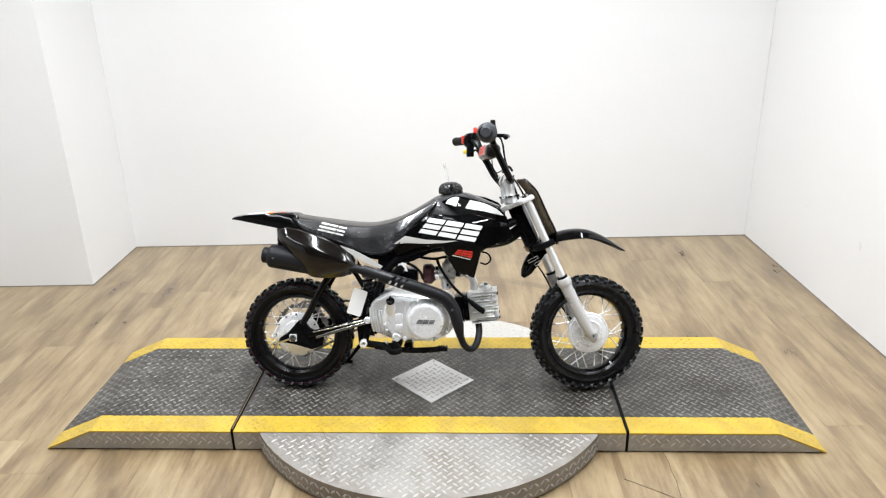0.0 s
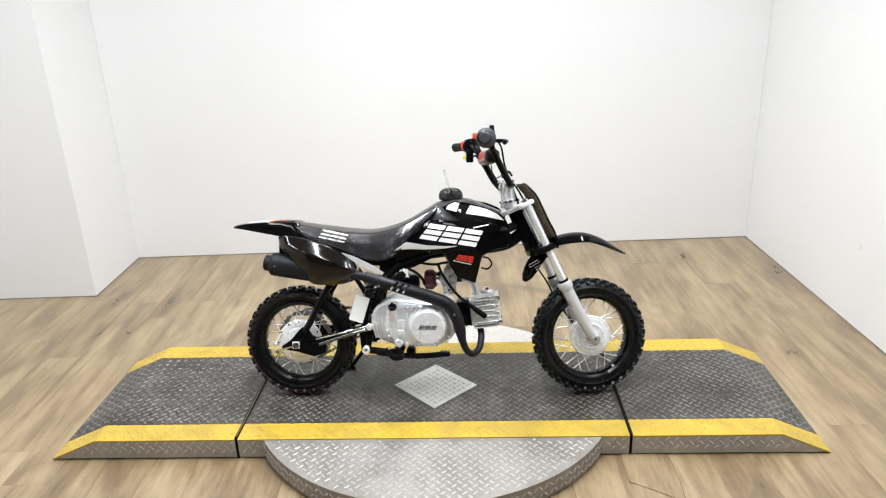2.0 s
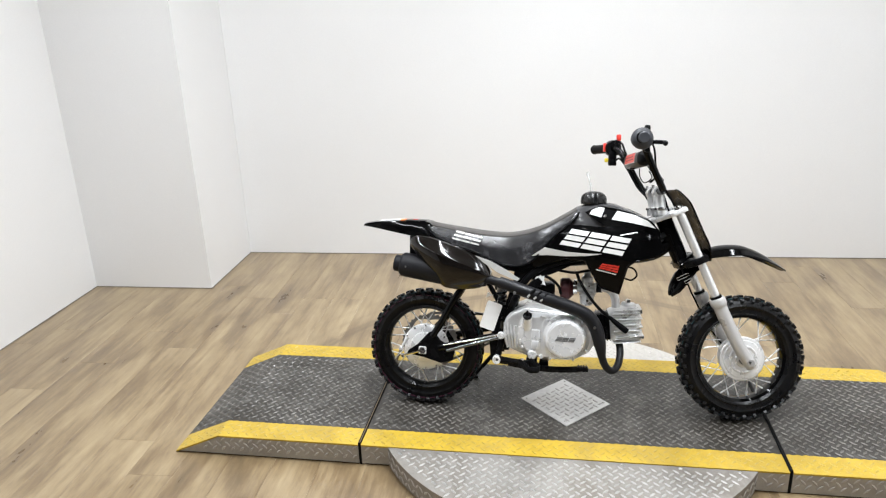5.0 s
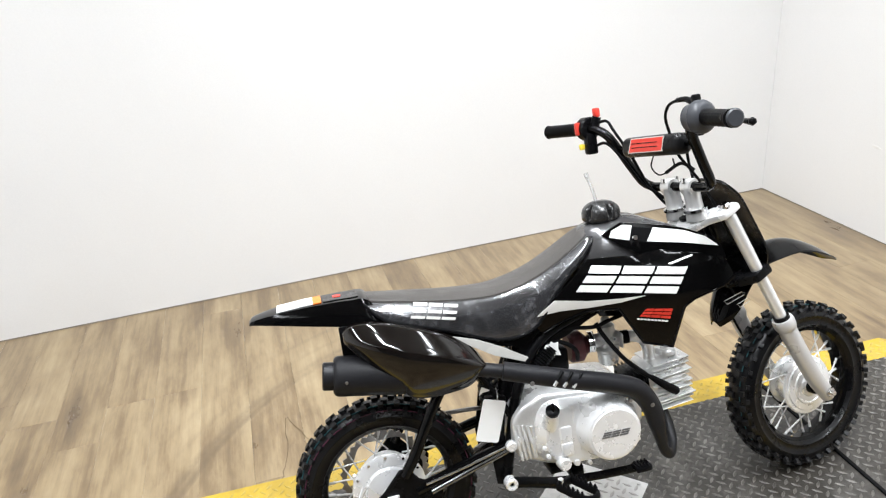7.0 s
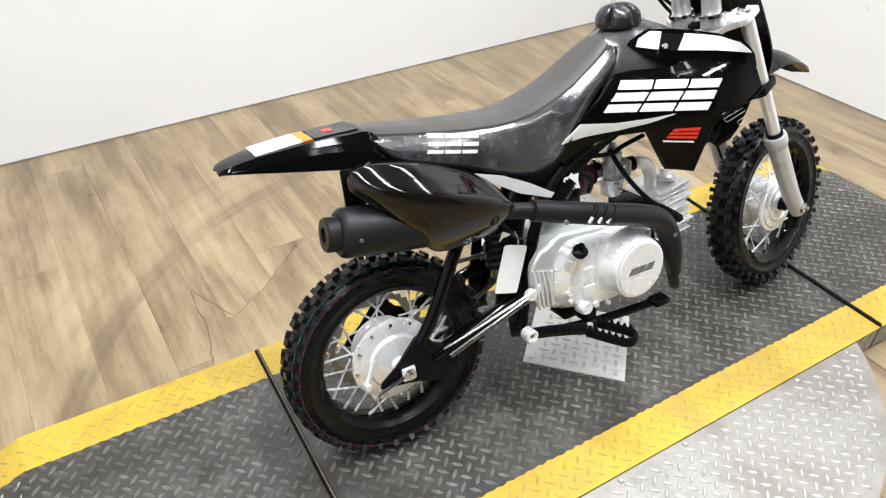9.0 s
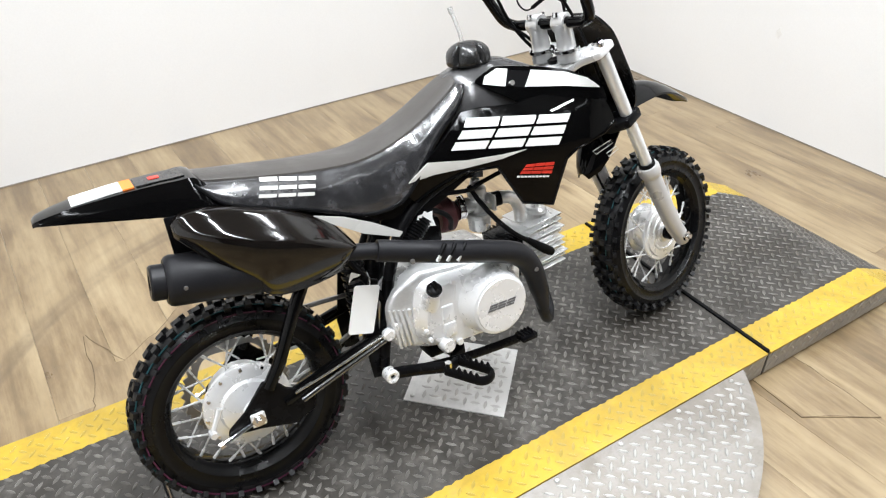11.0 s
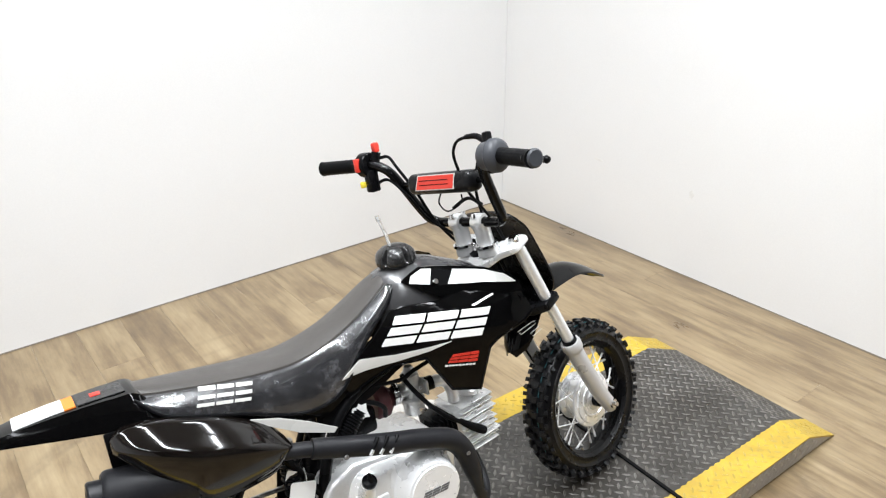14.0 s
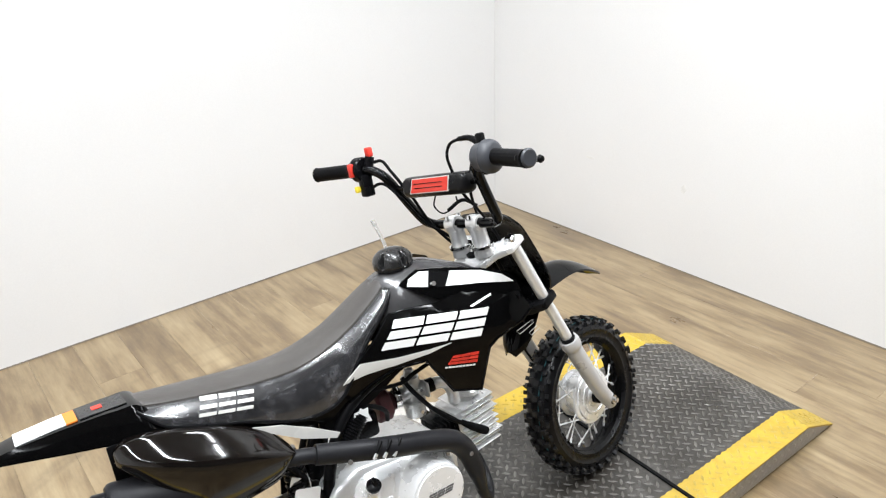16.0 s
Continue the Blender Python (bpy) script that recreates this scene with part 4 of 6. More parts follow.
# switch block on the other grip
sw = lathe([(0.012, -0.015), (0.025, -0.015), (0.028, -0.011), (0.028, 0.011), (0.025, 0.015), (0.012, 0.015)], (0.115, 0.205, 0.877), (0.12, -1, 0), 24, closed=True)
add(sw, box((0.112, 0.192, 0.842), (0.026, 0.026, 0.05), 0.004))
swp = hpart("switch_block", sw, SATIN, None, "black switch block with red and yellow switches")
hpart("kill_switch", box((0.0885, 0.206, 0.880), (0.012, 0.015, 0.03), 0.003), RED, swp, "red rocker switch")
hpart("kill_switch", box((0.131, 0.181, 0.913), (0.015, 0.017, 0.022), 0.004), RED, swp, "red stop button")
hpart("switch_base", sweep([(0.124, 0.182, 0.882), (0.130, 0.179, 0.903)], 0.011, 12, 0), SATIN, swp)
hpart("start_button", box((0.094, 0.205, 0.836), (0.012, 0.012, 0.014), 0.003), YPLASTIC, swp, "yellow start button")
# cables
hpart("cable", sweep([(0.142, -0.108, 0.911), (0.144, -0.078, 0.904), (0.148, -0.058, 0.882), (0.158, -0.052, 0.85), (0.176, -0.05, 0.80), (0.21, -0.05, 0.755), (0.25, -0.045, 0.70), (0.30, -0.04, 0.6)], 0.0032, 8, 6), RUBBER, None, "black control cable")
hpart("cable", sweep([(0.15, -0.15, 0.87), (0.17, -0.11, 0.865), (0.185, -0.08, 0.845), (0.2, -0.05, 0.79), (0.235, -0.03, 0.7), (0.27, -0.03, 0.6)], 0.0032, 8, 6), RUBBER, None, "black control cable")
hpart("cable", sweep([(0.128, 0.165, 0.89), (0.135, 0.14, 0.89), (0.14, 0.12, 0.865), (0.165, 0.098, 0.80), (0.19, 0.09, 0.74), (0.215, 0.07, 0.69), (0.24, 0.03, 0.64)], 0.0035, 8, 6), RUBBER, None, "black wiring cable")
hpart("cable", sweep([(0.118, 0.195, 0.83), (0.13, 0.15, 0.84), (0.152, 0.118, 0.80), (0.182, 0.098, 0.74), (0.21, 0.06, 0.7), (0.23, 0.02, 0.65)], 0.0035, 8, 6), RUBBER, None, "black wiring cable")
hpart("cable", sweep([(0.165, 0.02, 0.80), (0.172, 0.04, 0.775), (0.185, 0.03, 0.755), (0.2, 0.0, 0.77), (0.185, -0.02, 0.79)], 0.0018, 6, 6), RUBBER, None, "thin looped cable")
hpart("cable", sweep([(0.205, 0.035, 0.757), (0.22, 0.0, 0.775), (0.225, -0.035, 0.76)], 0.004, 8, 6), RUBBER, None, "black cable loop over the clamps")

# front number plate, curved sheet ahead of the fork
rows = []
for x, z, hw in ((0.281, 0.744, 0.052), (0.289, 0.737, 0.070), (0.304, 0.720, 0.080), (0.321, 0.699, 0.084), (0.343, 0.651, 0.087), (0.362, 0.610, 0.087), (0.382, 0.573, 0.081), (0.393, 0.540, 0.068), (0.399, 0.518, 0.045)):
    row = []
    for k in range(9):
        u = -1 + k / 4
        row.append(Vector((x + 0.014 * (1 - abs(u) ** 2.2), u * hw, z)))
    rows.append(row)
sheet = [[p for p in r] + [p + Vector((-0.005, 0, -0.002)) for p in r[::-1]] for r in rows]
fpart("number_plate", loft(refine(sheet, 3)), SATIN, None, "black front number plate")

# front fender with drooping sides
rows = []
for x, z, hw, drop in ((0.300, 0.520, 0.046, 0.016), (0.350, 0.541, 0.05, 0.02), (0.395, 0.556, 0.054, 0.026), (0.443, 0.567, 0.055, 0.030), (0.501, 0.568, 0.053, 0.028), (0.552, 0.552, 0.048, 0.022), (0.600, 0.526, 0.040, 0.014), (0.641, 0.497, 0.026, 0.004), (0.649, 0.490, 0.016, 0.001)):
    row = []
    for k in range(9):
        u = -1 + k / 4
        row.append(Vector((x, u * hw, z - drop * abs(u) ** 2.2)))
    rows.append(row)
sheet = [[p for p in r] + [p + Vector((0, 0, -0.004)) for p in r[::-1]] for r in rows]
fpart("front_fender", loft(refine(sheet, 3)), GLOSS, None, "glossy black front mudguard")
# mudguard flap behind the wheel
rows = []
for x, z, hw, fold in ((0.352, 0.512, 0.046, 0.018), (0.322, 0.497, 0.049, 0.028), (0.300, 0.476, 0.048, 0.034), (0.288, 0.452, 0.043, 0.032), (0.281, 0.430, 0.033, 0.024), (0.280, 0.414, 0.014, 0.006)):
    row = [Vector((x + fold * abs(-1 + k / 4) ** 2, (-1 + k / 4) * hw, z - 0.012 * abs(-1 + k / 4) ** 2)) for k in range(9)]
    rows.append(row)
sheet = [[p for p in r] + [p + Vector((0.004, 0, -0.002)) for p in r[::-1]] for r in rows]
flap = fpart("fender_flap", loft(sheet), GLOSS, None, "black mudguard flap with a small white outline mark")
for dx, dz, ln in ((0.0, 0.0, 0.014), (0.014, -0.012, 0.009)):
    loop_ = [(0.3150 + dx + ln * p - 0.002 * q, 0.4665 + dz + ln * 0.7 * p + 0.0035 * q) for p, q in ((-1, -1), (-1, 1), (1, 1), (1, -1), (-1, -1))]
    fpart("flap_mark", sweep([(x, -0.046 * math.sqrt(max(0.02, (x - 0.293) / 0.034)) - 0.003, z) for x, z in loop_], 0.0009, 6, 0), GREYWHITE, flap, "white outline mark")
# brake cable down to the front hub
fpart("brake_cable", sweep([(0.27, -0.03, 0.6), (0.30, -0.03, 0.52), (0.33, -0.03, 0.45), (0.375, 0.045, 0.40), (0.43, 0.05, 0.3), (0.49, 0.045, 0.22)], 0.003, 8, 5), RUBBER, None, "black brake cable")
part("hanging_lead", sweep([(0.145, -0.07, 0.50), (0.165, -0.075, 0.495), (0.175, -0.075, 0.475), (0.16, -0.07, 0.458), (0.14, -0.065, 0.462)], 0.003, 8, 5), RUBBER, bike, "short black looped lead")

# ---- frame ----
part("head_tube", sweep([PIVOT + UP * 0.01 + Vector((-0.013, 0, 0)), PIVOT - UP * 0.162 + Vector((-0.013, 0, 0))], 0.0245, 18, 0), SATIN, bike, "black steering head")
part("main_tube", sweep([(0.285, 0, 0.575), (0.228, 0, 0.535), (0.132, 0, 0.520), (0.016, 0, 0.513), (-0.10, 0, 0.498), (-0.17, 0, 0.46), (-0.215, 0, 0.38), (-0.235, 0, 0.28), (-0.25, 0, 0.2)], 0.021, 14, 5), SATIN, bike, "satin black main frame tube")
for s in (-1, 1):
    part("frame_rail", sweep([(0.262, s * 0.03, 0.60), (0.18, s * 0.052, 0.565), (0.05, s * 0.056, 0.535), (-0.08, s * 0.055, 0.505), (-0.16, s * 0.055, 0.462), (-0.21, s * 0.06, 0.38), (-0.238, s * 0.066, 0.29), (-0.262, s * 0.072, 0.19)], 0.0115, 12, 5), SATIN, bike, "satin black frame rail")
    part("seat_rail", sweep([(-0.12, s * 0.05, 0.49), (-0.25, s * 0.052, 0.50), (-0.38, s * 0.05, 0.535), (-0.52, s * 0.04, 0.575)], 0.009, 12, 4), SATIN, bike, "satin black seat rail")
    part("rail_brace", sweep([(-0.235, s * 0.06, 0.32), (-0.29, s * 0.058, 0.42), (-0.37, s * 0.052, 0.53)], 0.008, 10, 4), SATIN, bike)
    part("frame_plate", prism([(-0.244, 0.37), (-0.262, 0.378), (-0.290, 0.24), (-0.285, 0.175), (-0.250, 0.168), (-0.262, 0.25)], s * 0.07 - 0.003, s * 0.07 + 0.003, 0.0015, 1), SATIN, bike, "black frame side plate")
# rear shock
spring = [(-0.262 + 0.02 * math.cos(t) , 0.02 * math.sin(t), 0.29 + 0.0024 * t) for t in [k * math.pi / 6 for k in range(0, 90)]]
part("shock_spring", sweep(spring, 0.0042, 6, 0), SATIN, bike, "black rear shock spring")
part("shock_body", sweep([(-0.262, 0, 0.27), (-0.262, 0, 0.42)], 0.012, 12, 0), STEEL, bike)

# swing arm, axle plates
for s in (-1, 1):
    arm = part("swing_arm", sweep([(-0.245, s * 0.078, 0.264), (-0.32, s * 0.078, 0.247), (-0.40, s * 0.078, 0.226), (-0.46, s * 0.078, 0.21)], 0.0125, 14, 3), GLOSS, bike, "glossy black swing arm")
    part("axle_plate", prism([(-0.566, 0.188), (-0.562, 0.200), (-0.53, 0.222), (-0.490, 0.266), (-0.470, 0.262), (-0.452, 0.238), (-0.430, 0.226), (-0.404, 0.203), (-0.410, 0.174), (-0.450, 0.160), (-0.51, 0.178)], s * 0.082 - 0.003, s * 0.082 + 0.003, 0.002, 1), SATIN, arm, "black axle plate")
    part("upper_stay", sweep([(-0.480, s * 0.082, 0.250), (-0.452, s * 0.086, 0.295), (-0.415, s * 0.086, 0.365), (-0.375, s * 0.078, 0.425), (-0.335, s * 0.06, 0.455)], 0.0115, 14, 5), GLOSS, arm, "glossy black stay")
    part("axle_nut", lathe([(0, 0.018), (0.006, 0.018), (0.006, 0.01), (0.0125, 0.01), (0.0125, 0), (0, 0)], (-0.512, s * 0.085, 0.203), (0, s, 0), 6), CHROME, arm)
    part("chain_adjuster", box((-0.512, s * 0.09, 0.203), (0.026, 0.007, 0.026), 0.003), SILVER, arm, "silver chain adjuster")
    part("adjuster_bolt", sweep([(-0.52, s * 0.09, 0.200), (-0.578, s * 0.09, 0.183)], 0.0038, 8, 0), CHROME, arm)
    part("adjuster_nut", lathe([(0, 0.008), (0.0065, 0.008), (0.0065, 0), (0, 0)], (-0.584, s * 0.09, 0.1815), (0.96, 0, 0.28), 6), CHROME, arm)
part("brake_arm", group_of(sweep([(-0.566, -0.070, 0.240), (-0.580, -0.076, 0.218), (-0.590, -0.078, 0.200)], [0.0062, 0.0048, 0.0055], 10, 3), lathe([(0, 0.010), (0.006, 0.010), (0.0075, 0.004), (0.0075, -0.006), (0, -0.006)], (-0.588, -0.078, 0.203), (0, -1, 0), 8)), BRIGHT, bike, "bright brake arm on the hub")
part("brake_rod", sweep([(-0.245, -0.094, 0.272), (-0.34, -0.093, 0.247), (-0.44, -0.09, 0.224)], 0.0027, 10, 2), CHROME, bike, "bright steel brake rod")
part("brake_rod_tube", sweep([(-0.258, -0.092, 0.258), (-0.35, -0.092, 0.231), (-0.43, -0.090, 0.205)], 0.0062, 10, 2), SATINCHROME, bike, "dark chromed torque arm")
part("pivot_bolt", lathe([(0, 0.012), (0.009, 0.012), (0.0125, 0.008), (0.0125, 0), (0, 0)], (-0.250, -0.088, 0.266), (0, -1, 0), 14), SILVER, bike, "bright pivot bolt")
part("pivot_bolt", lathe([(0, 0.01), (0.007, 0.01), (0.0095, 0.006), (0.0095, 0), (0, 0)], (-0.230, -0.086, 0.274), (0, -1, 0), 14), SILVER, bike)
part("pedal_pivot", lathe([(0.005, 0.0), (0.0135, 0.0), (0.0135, 0.02), (0.011, 0.022), (0.005, 0.02)], (-0.263, -0.090, 0.187), (0, -1, 0), 18, closed=True), SILVER, bike, "bright tubular pedal pivot")
# rear sprocket and chain on the far side
n = 37
loops_ = []
for y_, inner in ((0.050, False), (0.046, False), (0.046, True), (0.050, True)):
    loop_ = []
    for j in range(n * 2):
        a = math.pi * j / n
        r = 0.082 + 0.005 * math.cos(6 * a) if inner else (0.101 if j % 2 else 0.0945)
        loop_.append(Vector((-0.512 + r * math.cos(a), y_, 0.2 + r * math.sin(a))))
    loops_.append(loop_)
part("sprocket", loft(loops_ + [loops_[0]], cap=False), STEEL, bike, "toothed steel rear sprocket ring")
part("chain", sweep([(-0.512, 0.048, 0.301), (-0.35, 0.048, 0.306), (-0.2, 0.048, 0.29), (-0.17, 0.048, 0.27), (-0.2, 0.048, 0.25), (-0.35, 0.048, 0.18), (-0.512, 0.048, 0.099)], 0.005, 6, 4), STEEL, bike, "steel drive chain")

# ---- engine ----
case = [(-0.247, 0.264), (-0.240, 0.318), (-0.222, 0.340), (-0.170, 0.362), (-0.075, 0.352), (0.032, 0.338), (0.058, 0.30), (0.056, 0.255), (0.030, 0.214), (-0.029, 0.190), (-0.160, 0.196), (-0.232, 0.226)]
engine = part("crankcase", prism(case, -0.088, 0.085, 0.012, 3), CASTALU, bike, "cast aluminium engine case")
side = [(-0.196, 0.268), (-0.186, 0.318), (-0.156, 0.345), (-0.08, 0.340), (0.012, 0.336), (0.034, 0.30), (0.032, 0.25), (0.010, 0.213), (-0.035, 0.196), (-0.15, 0.203), (-0.188, 0.232)]
def shrunk(k_, y_):
    return [Vector((-0.080 + (x + 0.080) * k_, y_, 0.270 + (z - 0.270) * k_)) for x, z in side]


ring_pts = lambda k_, y_: smooth_path(shrunk(k_, y_) + [shrunk(k_, y_)[0]], 3)[:-1]
part("clutch_case", loft([ring_pts(1.02, -0.084), ring_pts(1.02, -0.092), ring_pts(0.995, -0.095), ring_pts(0.90, -0.112), ring_pts(0.86, -0.1165), ring_pts(0.80, -0.118), ring_pts(0.3, -0.119)]), SILVER, engine, "silver clutch-side cover", 26)
part("clutch_bulge", lathe([(0, 0.044), (0.0545, 0.044), (0.0585, 0.042), (0.0605, 0.037), (0.0655, 0.008), (0.072, 0.0), (0, 0.0)], (-0.044, -0.116, 0.276), (0, -1, 0), 48), SILVER, engine, "round silver clutch cover")
part("clutch_disc", lathe([(0, 0.0018), (0.0530, 0.0018), (0.0540, 0.0), (0, -0.001)], (-0.044, -0.160, 0.276), (0, -1, 0), 48), SILVER, engine, "flat round cover disc with a dark mark")
bar_mark([(-0.0685, 0.2850), (-0.0105, 0.2832), (-0.0175, 0.2700), (-0.0755, 0.2718)], lambda x, z: -0.1625, MARKGREY, engine, "dark maker's mark", 0.0012)
# raised pads and ribs on the case
part("case_pad", box((-0.137, -0.117, 0.266), (0.026, 0.014, 0.060), 0.004), SILVER, engine)
part("case_pad", box((-0.137, -0.121, 0.246), (0.026, 0.012, 0.030), 0.004), SILVER, engine)
part("case_pad", lathe([(0, 0.014), (0.012, 0.014), (0.0145, 0.010), (0.0155, -0.008), (0, -0.008)], (-0.147, -0.116, 0.214), (0, -1, 0), 20), SILVER, engine)
for z0, w0 in ((0.322, 0.030), (0.334, 0.022)):
    part("case_rib", sweep([(-0.128, -0.112, z0), (-0.128 + w0, -0.113, z0 + 0.001)], 0.0035, 8, 0), SILVER, engine)
for x0, z0, z1 in ((-0.104, 0.235, 0.318), (-0.118, 0.30, 0.33)):
    part("case_rib", sweep([(x0, -0.1175, z0), (x0 + 0.006, -0.1175, z1)], 0.003, 8, 0), SILVER, engine)
for x in (-0.198, -0.186, -0.174):
    part("case_rib", sweep([(x, -0.09, 0.228), (x - 0.004, -0.092, 0.30)], 0.004, 8, 0), CASTALU, engine)
for k in range(4):
    part("case_rib", sweep([(-0.240 + k * 0.010, -0.089, 0.310 - 0.003 * k), (-0.236 + k * 0.010, -0.094, 0.268), (-0.228 + k * 0.009, -0.090, 0.226)], [0.0030, 0.0042, 0.0030], 8, 3), CASTALU, engine)
for x, z in ((-0.186, 0.258), (-0.176, 0.322), (-0.12, 0.338), (-0.075, 0.334), (0.012, 0.322), (0.024, 0.232), (-0.018, 0.205), (-0.09, 0.203), (-0.148, 0.212), (-0.18, 0.238)):
    part("case_bolt", lathe([(0, 0.008), (0.004, 0.008), (0.0048, 0.005), (0.0048, 0), (0, 0)], (x, -0.117, z), (0, -1, 0), 8), SILVER, engine)
cap = part("oil_cap", lathe([(0, 0.0), (0.014, 0.0), (0.0145, 0.008), (0.011, 0.011), (0, 0.012)], (-0.164, -0.128, 0.338), (0.0, -0.55, 0.83), 20), SATIN, engine, "black oil filler cap")
part("oil_cap_tab", box((-0.164, -0.136, 0.352), (0.007, 0.012, 0.018), 0.003), SATIN, cap)
part("oil_neck", lathe([(0, -0.05), (0.020, -0.05), (0.0165, -0.026), (0.0135, -0.006), (0.0150, -0.004), (0.0150, 0.002), (0, 0.002)], (-0.164, -0.127, 0.3365), (0.0, -0.55, 0.83), 18), SILVER, engine)
part("drain_boss", lathe([(0, 0.010), (0.006, 0.010), (0.0075, 0.006), (0.0075, 0), (0, 0)], (-0.118, -0.112, 0.208), (0, -1, 0), 12), SILVER, engine)
# cylinder with fins, leaning forward
CYL = Matrix.Translation((0.05, 0.0, 0.291)) @ Matrix.Rotation(radians(-6), 4, "Y")
barrel = box((0.05, 0, 0), (0.10, 0.076, 0.09), 0.012)
barrel.transform(CYL)
cyl = part("cylinder", barrel, SATIN, bike, "black finned engine cylinder with a bright head")
for k in range(5):
    f = box((0.010 + k * 0.0095, 0, 0.0), (0.0030, 0.092, 0.090), 0.0010, seg=1)
    f.transform(CYL)
    part("cooling_fin", f, SATIN, cyl)
hd = box((0.092, 0, 0.002), (0.092, 0.086, 0.100), 0.012)
hd.transform(CYL)
head = part("cylinder_head", hd, CASTALU, cyl, "bright aluminium cylinder head")
for k in range(12):
    f = box((0.100 + 0.005 * (k % 3), 0, -0.052 + k * 0.0095), (0.088, 0.108 - 0.010 * (k % 2), 0.0024), 0.0010, seg=1)
    f.transform(CYL)
    part("head_fin", f, CASTALU, cyl)
for y in (-0.034, 0.034):
    for z in (-0.04, 0.042):
        p = CYL @ Vector((0.142, y, z))
        part("head_bolt", lathe([(0, 0.014), (0.006, 0.014), (0.007, 0.008), (0.007, 0), (0, 0)], p, (1, 0, 0.1), 6), CHROME, cyl)
part("rocker_cover", lathe([(0, 0.012), (0.02, 0.012), (0.024, 0.008), (0.024, 0), (0, 0)], CYL @ Vector((0.115, -0.01, 0.06)), (0.1, 0, 1), 18), CASTALU, cyl)
part("rocker_nut", lathe([(0, 0.012), (0.009, 0.012), (0.01, 0.0), (0, 0)], CYL @ Vector((0.115, -0.01, 0.07)), (0.1, 0, 1), 6), CHROME, cyl)
# plug lead and boot
part("plug_boot", sweep([(0.095, -0.062, 0.335), (0.115, -0.066, 0.318), (0.138, -0.066, 0.300), (0.152, -0.064, 0.290)], [0.0060, 0.0085, 0.0100, 0.0095], 12, 4), RUBBER, bike, "black plug boot")
part("plug_lead", sweep([(-0.012, -0.035, 0.475), (0.0, -0.045, 0.445), (0.03, -0.055, 0.398), (0.065, -0.062, 0.358), (0.10, -0.063, 0.33)], 0.005, 8, 5), RUBBER, bike, "black plug lead")
# carburettor, intake, air filter
carb = part("carburettor", group_of(lathe([(0, 0.358), (0.012, 0.358), (0.022, 0.364), (0.0245, 0.390), (0.0265, 0.392), (0.0265, 0.398), (0.0235, 0.400), (0.017, 0.400), (0.017, 0.436), (0.02, 0.438), (0.02, 0.452), (0.013, 0.458), (0.009, 0.470), (0, 0.472)], (0.0255, 0.002, 0), (0, 0, 1), 24), sweep([(-0.010, 0.011, 0.417), (0.056, -0.004, 0.418)], 0.0165, 18, 0), box((0.05, -0.004, 0.418), (0.007, 0.046, 0.034), 0.004)), CARBALU, bike, "small aluminium carburettor")
part("carb_clamp", lathe([(0.0165, -0.0065), (0.0250, -0.0065), (0.0250, -0.004), (0.0238, -0.003), (0.0238, 0.003), (0.0250, 0.004), (0.0250, 0.0065), (0.0165, 0.0065)], (-0.010, 0.012, 0.4165), (1, -0.2, 0), 22, closed=True), CHROME, carb, "bright hose clamp")
part("carb_bowl_screw", lathe([(0, 0.006), (0.004, 0.006), (0.004, 0), (0, 0)], (0.0255, -0.021, 0.378), (0, -1, 0), 8), CHROME, carb)
part("idle_screw", sweep([(0.03, -0.012, 0.425), (0.03, -0.032, 0.428)], 0.003, 8, 0), CHROME, carb)
part("intake_pipe", sweep([(0.052, -0.006, 0.418), (0.078, -0.012, 0.42), (0.103, -0.012, 0.41), (0.116, -0.012, 0.385), (0.118, -0.012, 0.358)], [0.0115, 0.0135, 0.0135, 0.0135, 0.0135], 16, 5), CASTALU, bike, "aluminium intake elbow")
part("intake_sleeve", sweep([(0.052, -0.006, 0.4185), (0.072, -0.010, 0.4195)], 0.0155, 16, 0), SATIN, bike)
part("air_filter", lathe([(0, -0.022), (0.029, -0.022), (0.035, -0.016), (0.036, 0.008), (0.026, 0.018), (0.018, 0.026), (0, 0.026)], (-0.041, 0.022, 0.409), (1, 0, 0), 28), DARKRED, bike, "dark red foam air filter")
part("breather_box", box((-0.115, 0.0, 0.405), (0.07, 0.07, 0.055), 0.01), SATIN, bike, "black box behind the carburettor")
part("inner_panel", panel([(-0.21, 0.52), (-0.215, 0.44), (-0.15, 0.448), (-0.09, 0.468), (-0.03, 0.497), (0.02, 0.515), (0.02, 0.54), (-0.08, 0.54)], lambda x, z: -0.056, 0.004, 1), SATIN, bike, "black inner panel under the seat")
scrap = bmesh.new()
torn = [(-0.146, 0.446), (-0.141, 0.459), (-0.132, 0.460), (-0.128, 0.466), (-0.123, 0.461), (-0.114, 0.463), (-0.115, 0.449), (-0.110, 0.432), (-0.121, 0.434), (-0.131, 0.430), (-0.139, 0.438)]
scrap.faces.new([scrap.verts.new((x, -0.064 - 0.25 * (x + 0.13) * (z - 0.40) / 0.06, z)) for x, z in torn])
bmesh.ops.triangulate(scrap, faces=scrap.faces)
for e in bmesh.ops.extrude_face_region(scrap, geom=list(scrap.faces))["geom"]:
    if isinstance(e, bmesh.types.BMVert):
        e.co.y += 0.0012
part("paper_scrap", scrap, TAGCARD, bike, "torn scrap of white paper")
scrap = bmesh.new()
scrap.faces.new([scrap.verts.new((x, -0.080 - 0.2 * (z - 0.39), z)) for x, z in ((-0.3020, 0.3860), (-0.2985, 0.3990), (-0.2950, 0.4060), (-0.2870, 0.4010), (-0.2780, 0.3945), (-0.2860, 0.3925), (-0.2930, 0.3930))])
